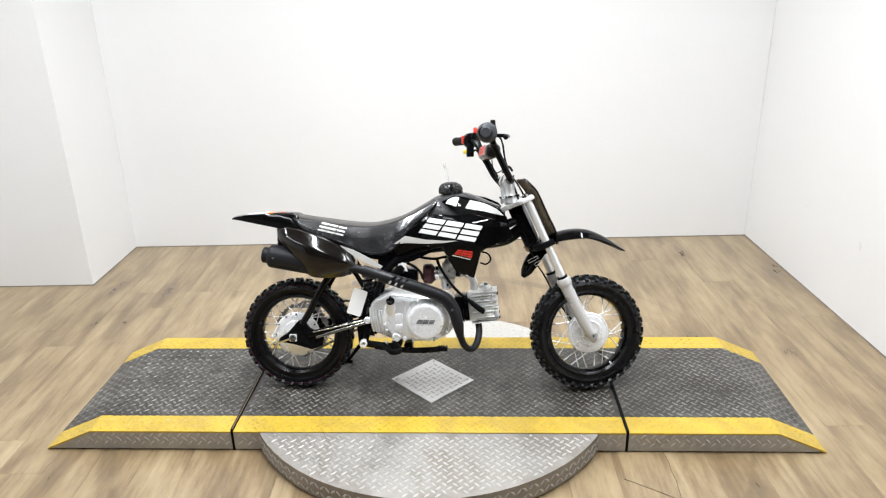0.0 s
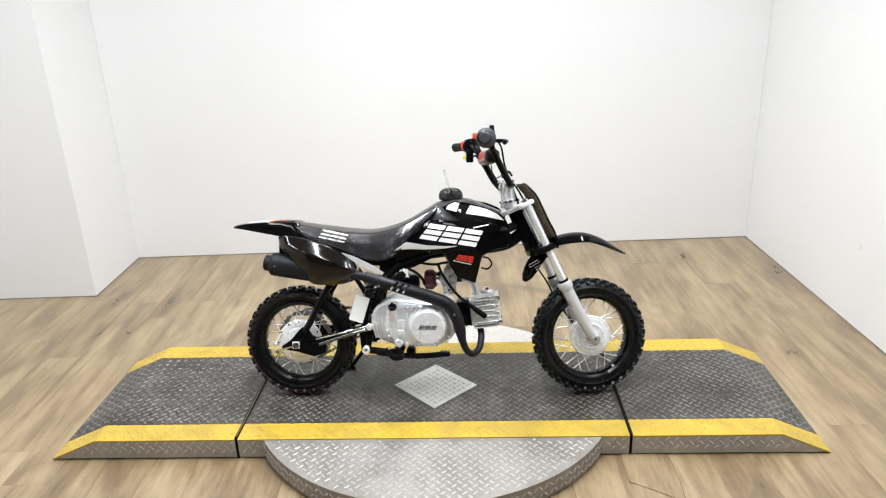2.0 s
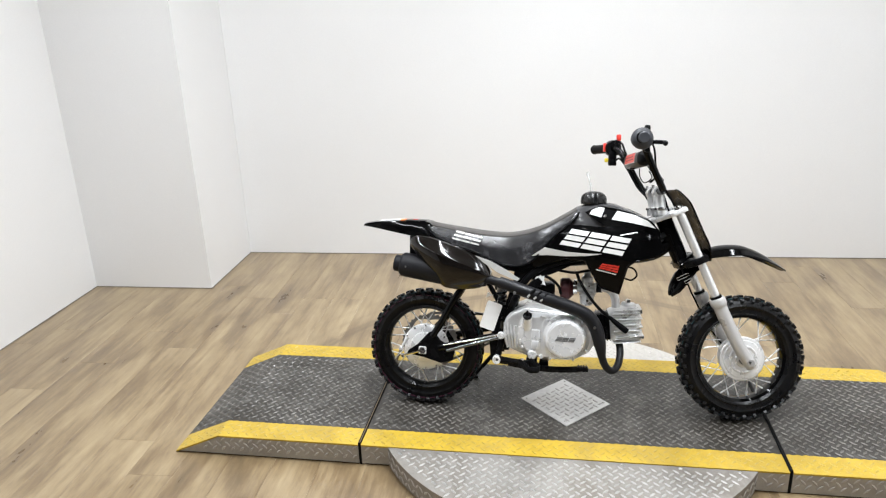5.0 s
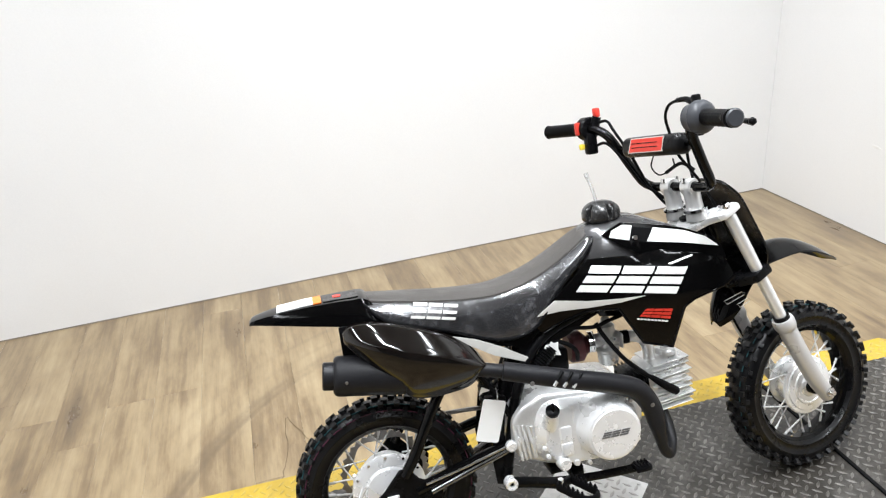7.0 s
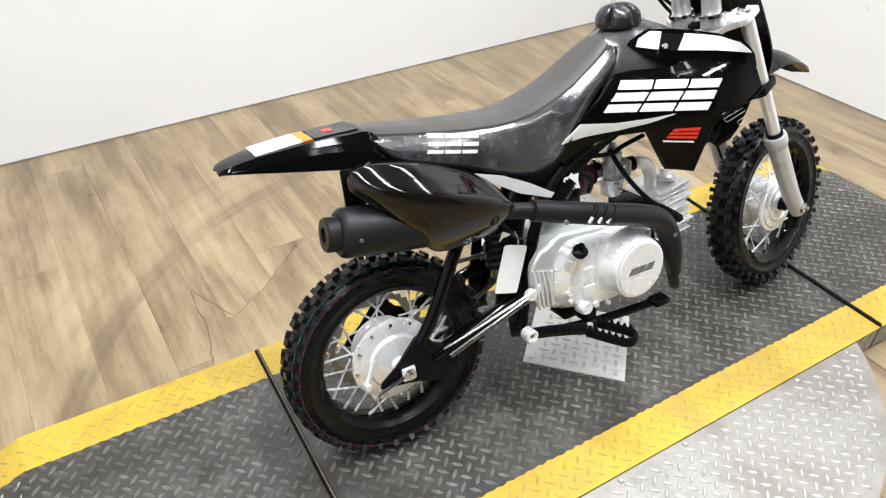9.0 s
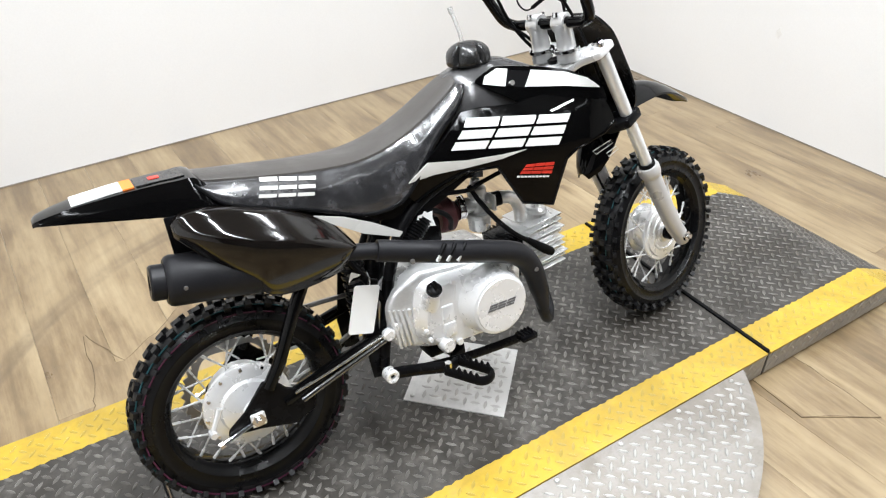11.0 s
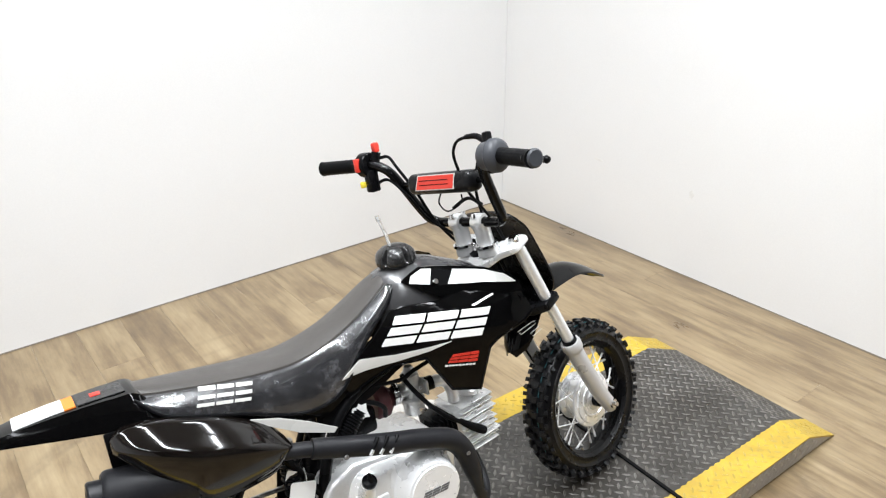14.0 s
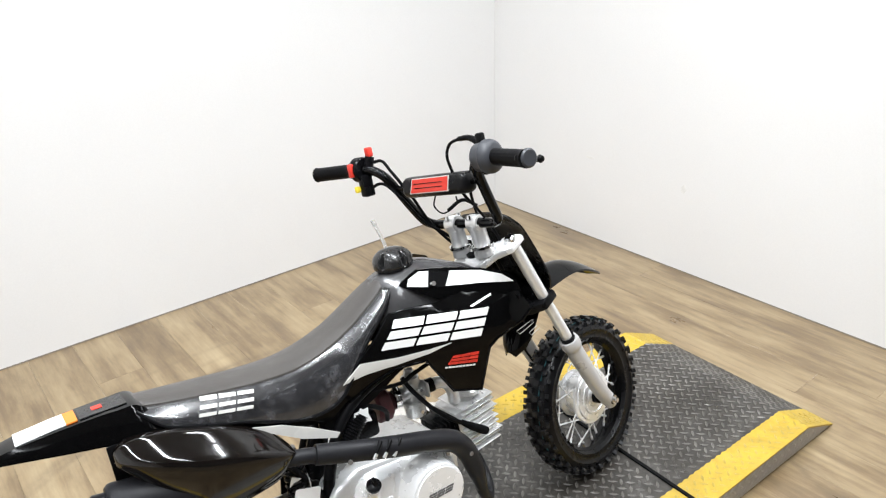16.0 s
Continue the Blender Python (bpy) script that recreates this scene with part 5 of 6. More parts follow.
for e in bmesh.ops.extrude_face_region(scrap, geom=list(scrap.faces))["geom"]:
    if isinstance(e, bmesh.types.BMVert):
        e.co.y += 0.0012
part("paper_scrap", scrap, TAGCARD, bike, "torn scrap of white paper")
part("corrugated_hose", sweep([Vector((-0.126, -0.050, 0.447)).lerp(Vector((-0.178, -0.058, 0.398)), k / 24) for k in range(25)], [0.0165 if k % 2 else 0.0195 for k in range(25)], 16, 0), SATIN, bike, "black corrugated hose", 20)
part("wire_loom", sweep([(-0.15, -0.045, 0.47), (-0.10, -0.055, 0.455), (-0.07, -0.05, 0.43), (-0.06, -0.03, 0.40)], 0.005, 8, 5), RUBBER, bike)
part("wire_loom", sweep([(-0.12, -0.05, 0.49), (-0.03, -0.055, 0.475), (0.01, -0.045, 0.478), (0.06, -0.05, 0.49)], 0.0045, 8, 5), RUBBER, bike)

# ---- exhaust ----
pipe = [(0.130, -0.015, 0.252), (0.135, -0.040, 0.215), (0.126, -0.075, 0.180), (0.104, -0.104, 0.169), (0.080, -0.124, 0.196), (0.062, -0.129, 0.262), (0.048, -0.128, 0.312), (0.018, -0.130, 0.350), (-0.04, -0.134, 0.378), (-0.12, -0.133, 0.404), (-0.20, -0.122, 0.428), (-0.27, -0.108, 0.447), (-0.33, -0.095, 0.458)]
ex = part("exhaust_pipe", sweep(pipe, [0.0118] * 5 + [0.0130] + [0.0145] * 7, 16, 5), MATT, bike, "black exhaust pipe looping under the engine")
shield = [(0.072, -0.134, 0.218), (0.064, -0.134, 0.262), (0.050, -0.134, 0.312), (0.020, -0.136, 0.352), (-0.04, -0.140, 0.380), (-0.12, -0.139, 0.406), (-0.20, -0.128, 0.430), (-0.255, -0.117, 0.446)]
part("heat_shield", sweep(shield, [0.012, 0.0195, 0.0215, 0.0225, 0.0215, 0.0205, 0.0195, 0.019], 20, 6), MATT, ex, "matt black heat shield")
# black bars imitate shaded vent slots, pale bars the engine seen through them
for q in (-0.152, -0.132, -0.112):
    z0 = 0.4085 - (q + 0.132) * 0.31
    part("slot_shade", sweep([(q - 0.004, -0.1555, z0 + 0.002), (q + 0.004, -0.1540, z0 + 0.010), (q + 0.012, -0.1490, z0 + 0.0165)], 0.0042, 8, 2), RUBBER, ex)
    part("slot_see_through", sweep([(q - 0.012, -0.1575, z0 - 0.007), (q - 0.004, -0.1566, z0 + 0.001)], 0.0034, 8, 0), CARBALU, ex, "pale bar for the engine seen through the slot")
for x, y, z in ((-0.205, -0.146, 0.418), (0.046, -0.1545, 0.318)):
    part("shield_screw", lathe([(0, 0.003), (0.004, 0.003), (0.005, 0), (0, -0.001)], (x, y, z), (0, -1, 0.1), 10), STEEL, ex)
m0, m1 = Vector((-0.600, -0.068, 0.492)), Vector((-0.30, -0.082, 0.442))
ax = (m1 - m0).normalized()
L = (m1 - m0).length
muf = part("muffler", lathe([(0, 0.012), (0.034, 0.012), (0.0385, 0.016), (0.0405, 0.022), (0.0405, L - 0.09), (0.034, L - 0.05), (0.017, L), (0, L)], m0, ax, 40), MATT, bike, "matt black muffler")
part("muffler_tip", lathe([(0.0125, -0.010), (0.0255, -0.010), (0.028, -0.007), (0.028, 0.012), (0.0125, 0.012)], m0, ax, 32, closed=True), MATT, muf, "black stepped muffler tip")
part("tip_hole", lathe([(0, -0.004), (0.013, -0.004), (0.013, 0.0), (0, 0.0)], m0, ax, 20), RUBBER, muf)
part("muffler_screw", lathe([(0, 0.003), (0.003, 0.003), (0.0035, 0), (0, 0)], m0 + ax * 0.035 + Vector((0, -0.0402, 0.0)), (0, -1, 0), 8), STEEL, muf)
part("muffler_bracket", box((-0.545, -0.055, 0.548), (0.035, 0.006, 0.07), 0.002), SATIN, bike, "black muffler bracket")

# ---- seat ----
SEAT = [(-0.505, 0.629, 0.040, 0.617, 0.046), (-0.495, 0.628, 0.044, 0.606, 0.052), (-0.47, 0.623, 0.050, 0.582, 0.064), (-0.42, 0.615, 0.057, 0.562, 0.071), (-0.34, 0.603, 0.063, 0.535, 0.075), (-0.28, 0.597, 0.066, 0.508, 0.076),
        (-0.234, 0.596, 0.066, 0.495, 0.075), (-0.192, 0.602, 0.065, 0.495, 0.074), (-0.158, 0.611, 0.063, 0.509, 0.073), (-0.128, 0.622, 0.061, 0.541, 0.072), (-0.092, 0.639, 0.059, 0.585, 0.069), (-0.040, 0.669, 0.053, 0.629, 0.062), (-0.018, 0.682, 0.046, 0.652, 0.054), (-0.006, 0.686, 0.036, 0.668, 0.044)]
side_loops, top_loops = [], []
for x, zt, ht, zb, hb_ in SEAT:
    zs = zt - 0.010
    nar = 0.011                                # how far the shoulder rounds in
    def half(u):
        w_ = hb_ + (ht - hb_) * u + 0.004 * math.sin(math.pi * min(1.0, u * 1.15))
        return w_ - (nar * (1 - math.sqrt(max(0.0, 1 - ((u - 0.55) / 0.45) ** 2))) if u > 0.55 else 0.0)
    us = (0.03, 0.2, 0.4, 0.55, 0.7, 0.82, 0.91, 0.97, 1.0)
    right = [Vector((x, -hb_ + 0.006, zb - 0.001))] + [Vector((x, -half(u), zb + (zs - zb) * u)) for u in us]
    left = [Vector((p.x, -p.y, p.z)) for p in right]
    side_loops.append(right + [Vector((x, 0, zs - 0.002))] + left[::-1])
    te = half(1.0) + 0.0006
    top_loops.append([Vector(p) for p in ((x, -te, zs - 0.001), (x, -te + 0.0008, zs + 0.003), (x, -te * 0.72, zt - 0.002), (x, -te * 0.3, zt), (x, te * 0.3, zt), (x, te * 0.72, zt - 0.002), (x, te - 0.0008, zs + 0.003), (x, te, zs - 0.001))])


seat = part("seat", loft(refine(side_loops)), VINYL, bike, "dark carbon-look vinyl seat sides with white marks", 45)
part("seat_top", loft(refine(top_loops)), SEATTOP, seat, "smooth grey vinyl seat top", 50)
edge = [(x, -hb_ - 0.001, zb + 0.001) for x, zt, ht, zb, hb_ in SEAT]
part("seat_welt", sweep(edge, 0.0035, 8, 4), SATIN, seat, "thin black seat piping")


def seat_y(x, z):
    """Outer side of the seat at a place."""
    xs = [s_[0] for s_ in SEAT]
    hb_ = np.interp(x, xs, [s_[4] for s_ in SEAT])
    ht = np.interp(x, xs, [s_[2] for s_ in SEAT])
    zb = np.interp(x, xs, [s_[3] for s_ in SEAT])
    zt = np.interp(x, xs, [s_[1] for s_ in SEAT]) - 0.010
    u = min(1.0, max(0.0, (z - zb) / (zt - zb)))
    w_ = hb_ + (ht - hb_) * u + 0.004 * math.sin(math.pi * min(1.0, u * 1.15))
    if u > 0.55:
        w_ -= 0.011 * (1 - math.sqrt(max(0.0, 1 - ((u - 0.55) / 0.45) ** 2)))
    return -w_ + 0.001


bar_mark([(-0.4039, 0.6053), (-0.3156, 0.5866), (-0.3299, 0.5561), (-0.4189, 0.5764)], seat_y, GREYWHITE, seat, "grey-white maker's mark", 0.003, -0.0028, 0.05)

# ---- rear fender and tail ----
rows = []
for x, zt, zb, ht, hb_ in ((-0.732, 0.615, 0.611, 0.016, 0.020), (-0.722, 0.620, 0.611, 0.022, 0.027), (-0.68, 0.627, 0.605, 0.029, 0.037), (-0.62, 0.631, 0.594, 0.035, 0.046), (-0.57, 0.632, 0.585, 0.038, 0.052), (-0.53, 0.631, 0.577, 0.041, 0.058), (-0.495, 0.626, 0.571, 0.043, 0.064), (-0.465, 0.580, 0.567, 0.050, 0.069), (-0.44, 0.570, 0.562, 0.055, 0.071)):
    rows.append([Vector(p) for p in ((x, -hb_, zb), (x, -hb_ + 0.001, zb + (zt - zb) * 0.35), (x, -ht - 0.003, zt - 0.006), (x, -ht, zt - 0.001), (x, 0, zt + 0.0015), (x, ht, zt - 0.001), (x, ht + 0.003, zt - 0.006), (x, hb_ - 0.001, zb + (zt - zb) * 0.35), (x, hb_, zb), (x, 0, zb + 0.002))])
tail = part("rear_fender", loft(refine(rows, 4)), GLOSS, bike, "glossy black rear mudguard with warning stickers", 32)


def tail_sticker(x0, x1, hw, mat, label, lift):
    bm = bmesh.new()
    n = 8
    zt = lambda x: np.interp(x, (-0.722, -0.68, -0.62, -0.57, -0.53), (0.620, 0.627, 0.631, 0.632, 0.631))
    for k in range(n):
        a, b_ = x0 + (x1 - x0) * k / n, x0 + (x1 - x0) * (k + 1) / n
        bm.faces.new([bm.verts.new((x, y, zt(x) + 0.0022 + lift)) for x, y in ((a, -hw), (b_, -hw), (b_, hw), (a, hw))])
    bmesh.ops.remove_doubles(bm, verts=bm.verts, dist=1e-5)
    r = bmesh.ops.extrude_face_region(bm, geom=list(bm.faces))
    for e in r["geom"]:
        if isinstance(e, bmesh.types.BMVert):
            e.co.z -= 0.002
    return part("sticker", bm, mat, tail, label)


tail_sticker(-0.676, -0.603, 0.027, WHITE, "white warning sticker", 0)
tail_sticker(-0.603, -0.586, 0.027, ORANGE, "orange band of the sticker", 0)
tail_sticker(-0.583, -0.512, 0.027, CAPGREY, "dark grey inset panel", -0.0004)
tail_sticker(-0.562, -0.546, 0.008, RED, "small red sticker", 0.0006)

INK = surface("grey_print", (0.50, 0.50, 0.50), 0.5, vary=0.1)
for y_, x0, x1 in ((-0.020, -0.668, -0.618), (-0.011, -0.668, -0.612), (-0.002, -0.668, -0.622), (0.007, -0.668, -0.612), (0.016, -0.668, -0.63)):
    bm = bmesh.new()
    zt = lambda x: np.interp(x, (-0.68, -0.62, -0.57), (0.627, 0.631, 0.632)) + 0.0026
    bm.faces.new([bm.verts.new((x, y, zt(x))) for x, y in ((x0, y_ - 0.0016), (x1, y_ - 0.0016), (x1, y_ + 0.0016), (x0, y_ + 0.0016))])
    r = bmesh.ops.extrude_face_region(bm, geom=list(bm.faces))
    for e in r["geom"]:
        if isinstance(e, bmesh.types.BMVert):
            e.co.z -= 0.002
    part("print_bar", bm, INK, tail)

# ---- side cover over the muffler ----
COVER = [(-0.557, 0.573, 0.563, 0.552, 0.012), (-0.550, 0.582, 0.562, 0.545, 0.034), (-0.530, 0.588, 0.558, 0.522, 0.062), (-0.500, 0.586, 0.549, 0.484, 0.085), (-0.465, 0.578, 0.537, 0.449, 0.100), (-0.440, 0.570, 0.528, 0.424, 0.106), (-0.40, 0.556, 0.514, 0.417, 0.108),
         (-0.355, 0.535, 0.497, 0.418, 0.104), (-0.32, 0.512, 0.481, 0.423, 0.096), (-0.298, 0.490, 0.470, 0.438, 0.086), (-0.286, 0.472, 0.464, 0.452, 0.074)]
rows = []
for x, zt, zr, zb, dep in COVER:
    k_ = dep / 0.106
    y0 = -0.066 - 0.012 * k_
    rows.append([Vector(p) for p in ((x, -0.046, zt - 0.004), (x, y0, zt), (x, y0 - 0.022 * k_, zt * 0.72 + zr * 0.28), (x, y0 - 0.043 * k_, zt * 0.32 + zr * 0.68), (x, y0 - 0.054 * k_, zr), (x, y0 - 0.053 * k_, zr * 0.72 + zb * 0.28), (x, y0 - 0.044 * k_, zr * 0.35 + zb * 0.65), (x, y0 - 0.028 * k_, zb + 0.004), (x, y0 - 0.020 * k_, zb), (x, -0.046, zb + 0.006))])
cov = loft([smooth_path(r, 3) for r in refine(rows, 4)])
part("side_cover", cov, CARBON, bike, "glossy dark brown-black side cover", 60)
low = lambda x, z: -0.078 - 0.02 * max(0.0, min(1.0, (x + 0.36) / 0.15))
part("side_panel", panel([(-0.345, 0.527), (-0.29, 0.510), (-0.24, 0.485), (-0.192, 0.455), (-0.200, 0.448), (-0.262, 0.472), (-0.31, 0.502)], low, 0.004, 2), GREYWHITE, bike, "light grey side panel tip")
part("side_panel", panel([(-0.42, 0.562), (-0.34, 0.537), (-0.235, 0.503), (-0.195, 0.510), (-0.16, 0.540), (-0.10, 0.535), (-0.13, 0.505), (-0.19, 0.470), (-0.26, 0.482), (-0.36, 0.525)], lambda x, z: -0.066, 0.004, 2), GLOSS, bike, "black side panel under the seat")

# ---- tank and shrouds ----
rows = []
for x, zt, ht, zb, hb_ in ((-0.045, 0.655, 0.034, 0.56, 0.050), (-0.02, 0.682, 0.040, 0.55, 0.058), (0.015, 0.694, 0.048, 0.545, 0.066), (0.06, 0.700, 0.052, 0.54, 0.074), (0.10, 0.697, 0.052, 0.54, 0.082), (0.14, 0.682, 0.052, 0.54, 0.085), (0.19, 0.660, 0.052, 0.545, 0.08), (0.225, 0.645, 0.044, 0.55, 0.07)):
    rows.append([Vector(p) for p in ((x, -hb_, zb), (x, -hb_ - 0.004, zb + (zt - zb) * 0.5), (x, -ht - 0.008, zt - 0.022), (x, -ht * 0.7, zt - 0.005), (x, 0, zt), (x, ht * 0.7, zt - 0.005), (x, ht + 0.008, zt - 0.022), (x, hb_ + 0.004, zb + (zt - zb) * 0.5), (x, hb_, zb))])
tank = part("fuel_tank", loft(refine(rows, 4)), TANKGREY, bike, "dark grey plastic fuel tank", 45)
# scalloped cap
bm = bmesh.new()
rings = []
for r, h in ((0.039, 0.0), (0.0415, 0.004), (0.042, 0.010), (0.0415, 0.018), (0.0395, 0.025), (0.035, 0.031), (0.028, 0.0365), (0.018, 0.0405), (0.006, 0.042)):
    ring = []
    for j in range(120):
        a = 2 * math.pi * j / 120
        rr = r * (1 - 0.34 * max(0.0, math.cos(a * 5 + 0.9)) ** 6 * max(0.0, min(1.0, (r - 0.026) / 0.010)) * (1 if h > 0.004 else 0.3))
        ring.append(Vector((0.038 + rr * math.cos(a), rr * math.sin(a), 0.694 + h)))
    rings.append(ring)
fc = part("filler_cap", loft(rings), CAPGREY, bike, "dark grey scalloped fuel cap", 50)
part("vent_tube", sweep([(0.031, 0.003, 0.732), (0.026, 0.005, 0.760), (0.018, 0.009, 0.789)], 0.0038, 10, 3), CLEARTUBE, fc, "milky vent tube")
part("vent_tip", sweep([(0.0185, 0.0088, 0.787), (0.016, 0.010, 0.798)], 0.005, 10, 0), CLEARTUBE, fc)


def side_y(x, z):
    """Outer face of the right-hand shroud."""
    base = np.interp(x, (-0.22, -0.12, -0.06, 0.04, 0.13, 0.19, 0.25), (0.069, 0.076, 0.086, 0.118, 0.148, 0.158, 0.161))
    if z > 0.60:
        base -= (z - 0.60) * 0.55
    if z < 0.54:
        base -= (0.54 - z) * 0.16
    if x > 0.05 and z > 0.60:
        u1, u2 = min(1.0, (z - 0.60) / 0.035), min(1.0, (x - 0.05) / 0.09)
        u = u1 * u1 * (3 - 2 * u1) * u2 * u2 * (3 - 2 * u2)
        base = base * (1 - u) + (-upper_y(x, z) - 0.002) * u
    return -float(base)


def upper_y(x, z):
    """Face of the upper scoop: close to the tank behind, wide in front."""
    return -float(np.interp(x, (-0.06, 0.0, 0.06, 0.13, 0.20, 0.26), (0.048, 0.064, 0.087, 0.124, 0.152, 0.160)) - max(0.0, z - 0.64) * 0.35)


SHROUD = [(-0.036, 0.630), (0.0, 0.632), (0.06, 0.628), (0.10, 0.632), (0.16, 0.640), (0.208, 0.634), (0.2175, 0.6255), (0.230, 0.600), (0.242, 0.5764), (0.247, 0.562), (0.223, 0.546), (0.160, 0.527), (0.140, 0.512), (0.118, 0.4225), (0.060, 0.4385), (0.012, 0.522), (-0.05, 0.524), (-0.10, 0.508), (-0.145, 0.487), (-0.166, 0.516), (-0.118, 0.5595), (-0.076, 0.595)]
SCOOP = [(0.010, 0.671), (0.034, 0.684), (0.0524, 0.6926), (0.0794, 0.6898), (0.122, 0.6825), (0.1626, 0.6719), (0.2067, 0.6519), (0.2265, 0.6273), (0.2335, 0.604), (0.222, 0.600), (0.16, 0.606), (0.115, 0.610), (0.085, 0.618), (0.0696, 0.6306), (0.04, 0.650)]
for s in (1, -1):
    fy = (lambda x, z: side_y(x, z)) if s == 1 else (lambda x, z: -side_y(x, z))
    uy = (lambda x, z: upper_y(x, z)) if s == 1 else (lambda x, z: -upper_y(x, z))
    o = -1 if s == 1 else 1
    sh = part("shroud", panel(SHROUD, fy, 0.006, 3), GLOSS, bike, "glossy black tank shroud with white marks", 50)
    part("scoop", panel(SCOOP, uy, 0.006, 3), GLOSS, bike, "glossy black upper tank shroud with a white stripe", 50)
    part("stripe", panel([(0.1064, 0.6792), (0.138, 0.6730), (0.1611, 0.6677), (0.1947, 0.6527), (0.2176, 0.6312), (0.1527, 0.6446), (0.0903, 0.6523)], uy, 0.003, 3, o * 0.0022), WHITE, sh, "white stripe")
    part("stripe", panel([(0.0302, 0.6788), (0.0533, 0.6890), (0.0701, 0.6862), (0.0594, 0.6570), (0.0234, 0.6659)], uy, 0.003, 3, o * 0.0022), WHITE, sh, "white stripe")
    part("stripe", panel([(-0.157, 0.5286), (-0.1155, 0.5572), (-0.047, 0.5461), (0.018, 0.5445), (0.0638, 0.5461), (0.0166, 0.5365), (-0.0497, 0.5315), (-0.1059, 0.5327)], fy, 0.003, 3, o * 0.0022), GREYWHITE, sh, "grey-white stripe")
    bar_mark([(0.0650, 0.5160), (0.1155, 0.5110), (0.1110, 0.4890), (0.0530, 0.5000)], fy, RED, sh, "red maker's badge", 0.003, o * 0.0022)
    for k in range(9):
        part("badge_bar", panel([(0.0480 + k * 0.0068, 0.4965 - k * 0.0013), (0.0525 + k * 0.0068, 0.4957 - k * 0.0013), (0.0515 + k * 0.0068, 0.4927 - k * 0.0013), (0.0470 + k * 0.0068, 0.4935 - k * 0.0013)], fy, 0.003, 0, o * 0.0024), WHITE, sh)
    if s == 1:
        bar_mark([(-0.0302, 0.6195), (0.1482, 0.5979), (0.1218, 0.5443), (-0.0693, 0.5693)], fy, WHITE, sh, "white maker's mark", 0.003, -0.0028)
        part("splash_stroke", panel([(0.1144, 0.6078), (0.1660, 0.6188), (0.1654, 0.6160), (0.1166, 0.6060)], fy, 0.003, 2, -0.0026), WHITE, sh)
    lip = [(-0.145, 0.487), (-0.10, 0.508), (-0.05, 0.524), (0.012, 0.522), (0.061, 0.4380), (0.1175, 0.4225), (0.140, 0.512), (0.160, 0.527), (0.223, 0.546), (0.247, 0.562)]
    part("lower_lip", sweep([(x, fy(x, z), z) for x, z in lip], 0.003, 8, 0), GLOSS, sh)
part("scoop_screw", lathe([(0, 0.004), (0.005, 0.004), (0.006, 0), (0, 0)], (0.0705, upper_y(0.0705, 0.661) - 0.001, 0.661), (0, -1, 0.3), 10), CHROME, bike)
# flat black patch laid on the scoop, painting the dark of a recess
part("recess_shade", panel([(0.0694, 0.6841), (0.1076, 0.6767), (0.0915, 0.6498), (0.0598, 0.6581)], lambda x, z: upper_y(x, z), 0.0012, 1, -0.0010), RUBBER, bike, "flat black patch for the shaded recess in the upper shroud")

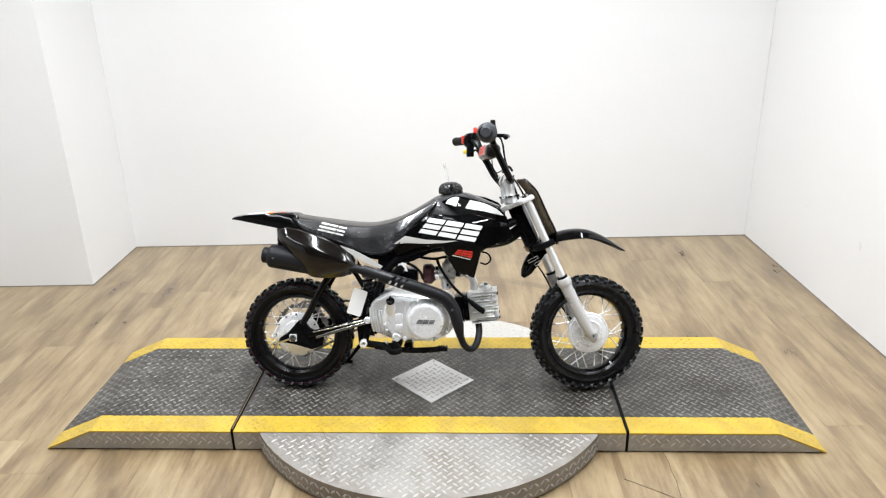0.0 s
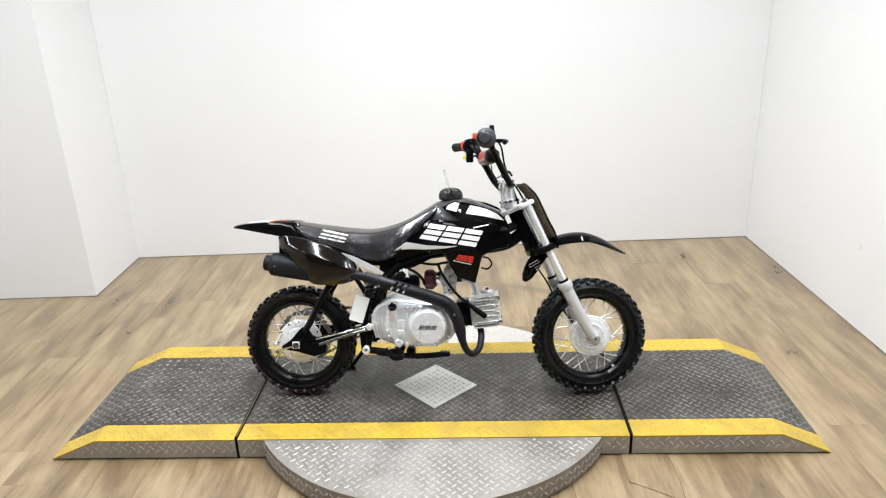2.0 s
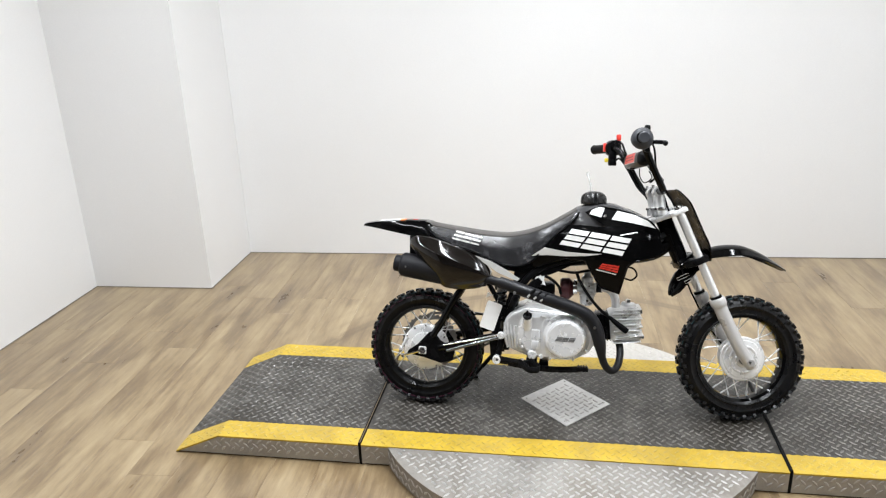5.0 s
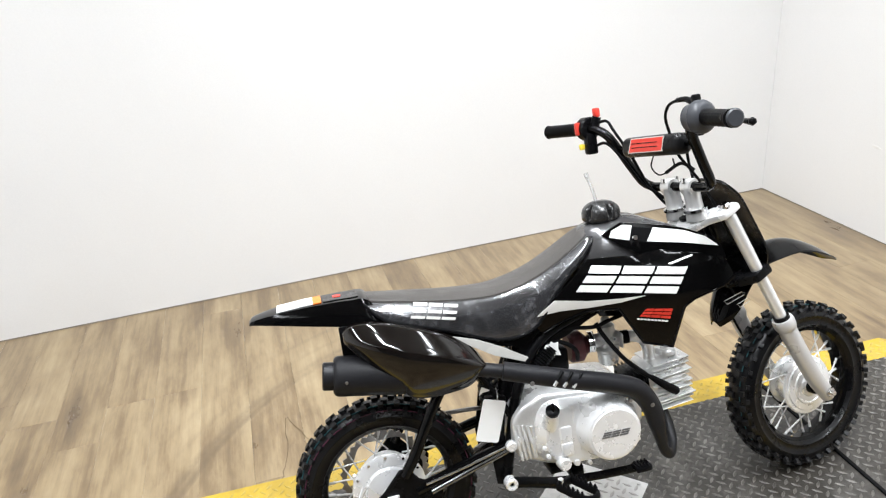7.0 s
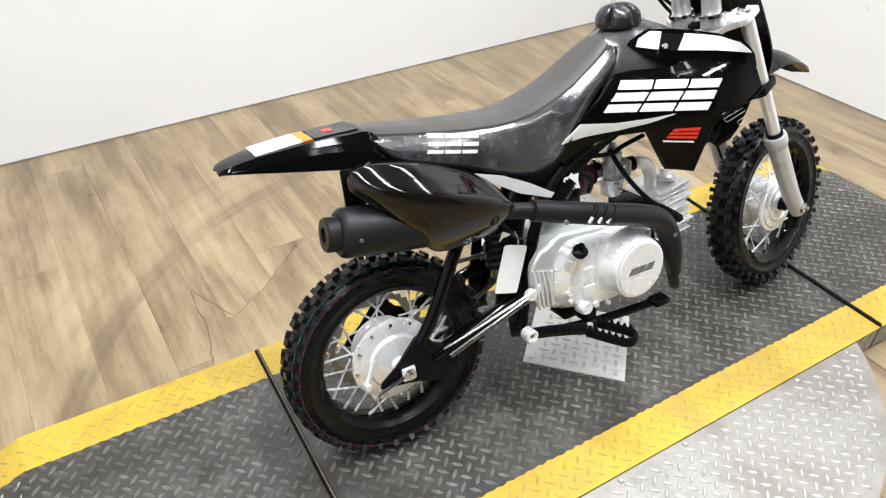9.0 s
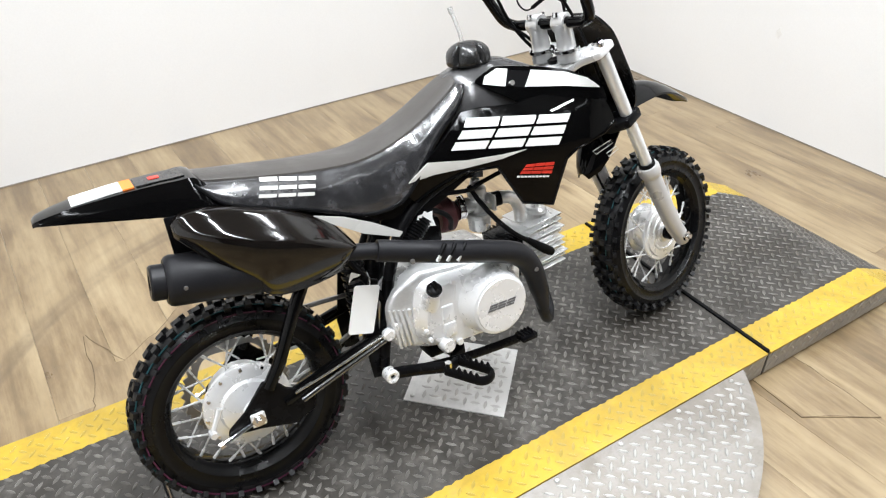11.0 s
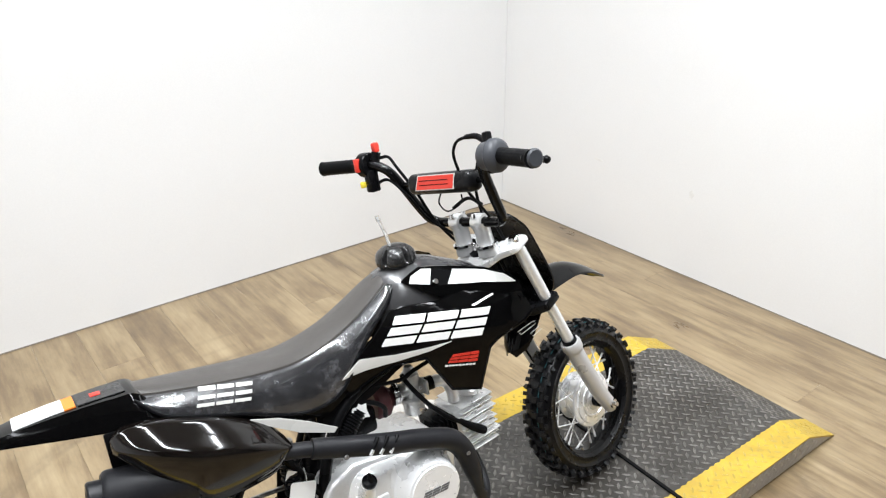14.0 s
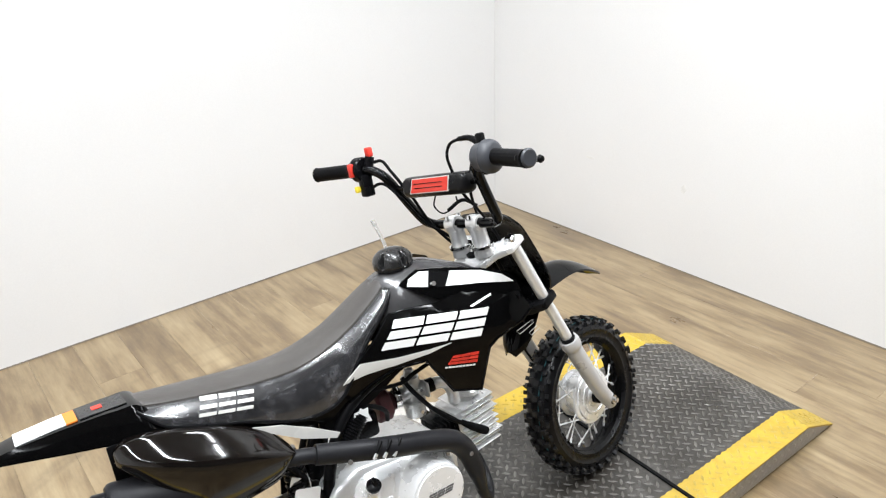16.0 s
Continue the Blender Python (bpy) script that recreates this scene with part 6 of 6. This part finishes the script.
# ---- foot controls ----
part("brake_pedal", group_of(sweep([(-0.225, -0.096, 0.176), (-0.17, -0.104, 0.170), (-0.11, -0.116, 0.168), (-0.05, -0.130, 0.172), (0.0, -0.145, 0.180)], 0.0032, 10, 4, flat=3.2), box((0.012, -0.152, 0.184), (0.036, 0.030, 0.013), 0.003)), SATIN, bike, "black brake pedal")
for k in range(4):
    part("pedal_tooth", box((0.0 + k * 0.008, -0.152, 0.191), (0.003, 0.024, 0.005), 0.0), SATIN, bike)
for s in (-1, 1):
    pegm = Matrix.Translation((-0.152, s * 0.20, 0.198)) @ Matrix.Rotation(radians(-s * 24), 4, "Z")
    rim = [(0.0185 * cx_, s * (0.040 * cy_ + (0.004 if cy_ > 0 else 0.0))) for cx_, cy_ in ((-1, -1), (-1, 0.4), (-0.92, 0.8), (-0.55, 1.02), (0, 1.08), (0.55, 1.02), (0.92, 0.8), (1, 0.4), (1, -1))]
    pb = sweep([(x, y, 0) for x, y in rim], 0.0042, 10, 3, flat=2.3)
    add(pb, box((0, -s * 0.038, 0), (0.036, 0.010, 0.018), 0.003))
    pb.transform(pegm)
    peg = part("foot_peg", pb, RUBBER, bike, "black toothed foot peg")
    for k in range(6):
        for q in (-1, 1):
            tb = lathe([(0, 0.009), (0.0018, 0.008), (0.0046, 0.0), (0, 0)], (q * 0.0185, s * (-0.032 + k * 0.0125), 0.008), (0, 0, 1), 6)
            tb.transform(pegm)
            part("peg_tooth", tb, RUBBER, peg)
    part("peg_bracket", sweep([(-0.262, s * 0.098, 0.187), (-0.225, s * 0.112, 0.186), (-0.185, s * 0.142, 0.190), (-0.165, s * 0.165, 0.194)], 0.006, 10, 3, flat=2.1), SATIN, bike, "black foot peg bracket")
part("peg_bolt", lathe([(0, 0.012), (0.006, 0.012), (0.007, 0), (0, 0)], (-0.176, -0.168, 0.200), (0, -0.2, 1), 8), CHROME, bike)
part("peg_mount", box((-0.150, -0.060, 0.182), (0.036, 0.050, 0.018), 0.004), SATIN, bike, "black foot peg mount under the engine")
part("peg_mount", box((-0.110, -0.070, 0.170), (0.030, 0.050, 0.030), 0.005), SATIN, bike)
# side stand on the far side carries the lean
FOOT = bike.matrix_basis.inverted() @ Vector((-0.38, 0.13, H + 0.006))
part("side_stand", group_of(sweep([(-0.25, 0.085, 0.20), Vector((-0.25, 0.085, 0.20)).lerp(FOOT, 0.5) + Vector((0.0, 0.004, 0)), FOOT], 0.0075, 10, 4), box(FOOT, (0.04, 0.024, 0.006), 0.002)), SATIN, bike, "black side stand, folded out")

# white card tag hanging by the frame
tb = box((0, 0, 0), (0.050, 0.0015, 0.093), 0.0)
vert = [e for e in tb.edges if abs(e.verts[0].co.y - e.verts[1].co.y) > 0.001]
bmesh.ops.bevel(tb, geom=vert, offset=0.005, segments=3, profile=0.5, affect="EDGES")
tb.transform(Matrix.Translation((-0.285, -0.084, 0.328)) @ Matrix.Rotation(radians(18), 4, "Y"))
tag = part("paper_tag", tb, TAGCARD, None)
tag.matrix_basis = bike.matrix_basis
tagged(tag, "blank white card tag hanging on the bike frame", "tag")
part("tag_loop", sweep([(-0.267, -0.084, 0.366), (-0.264, -0.082, 0.380), (-0.262, -0.07, 0.392)], 0.0012, 6, 4), CLEARTUBE, tag)
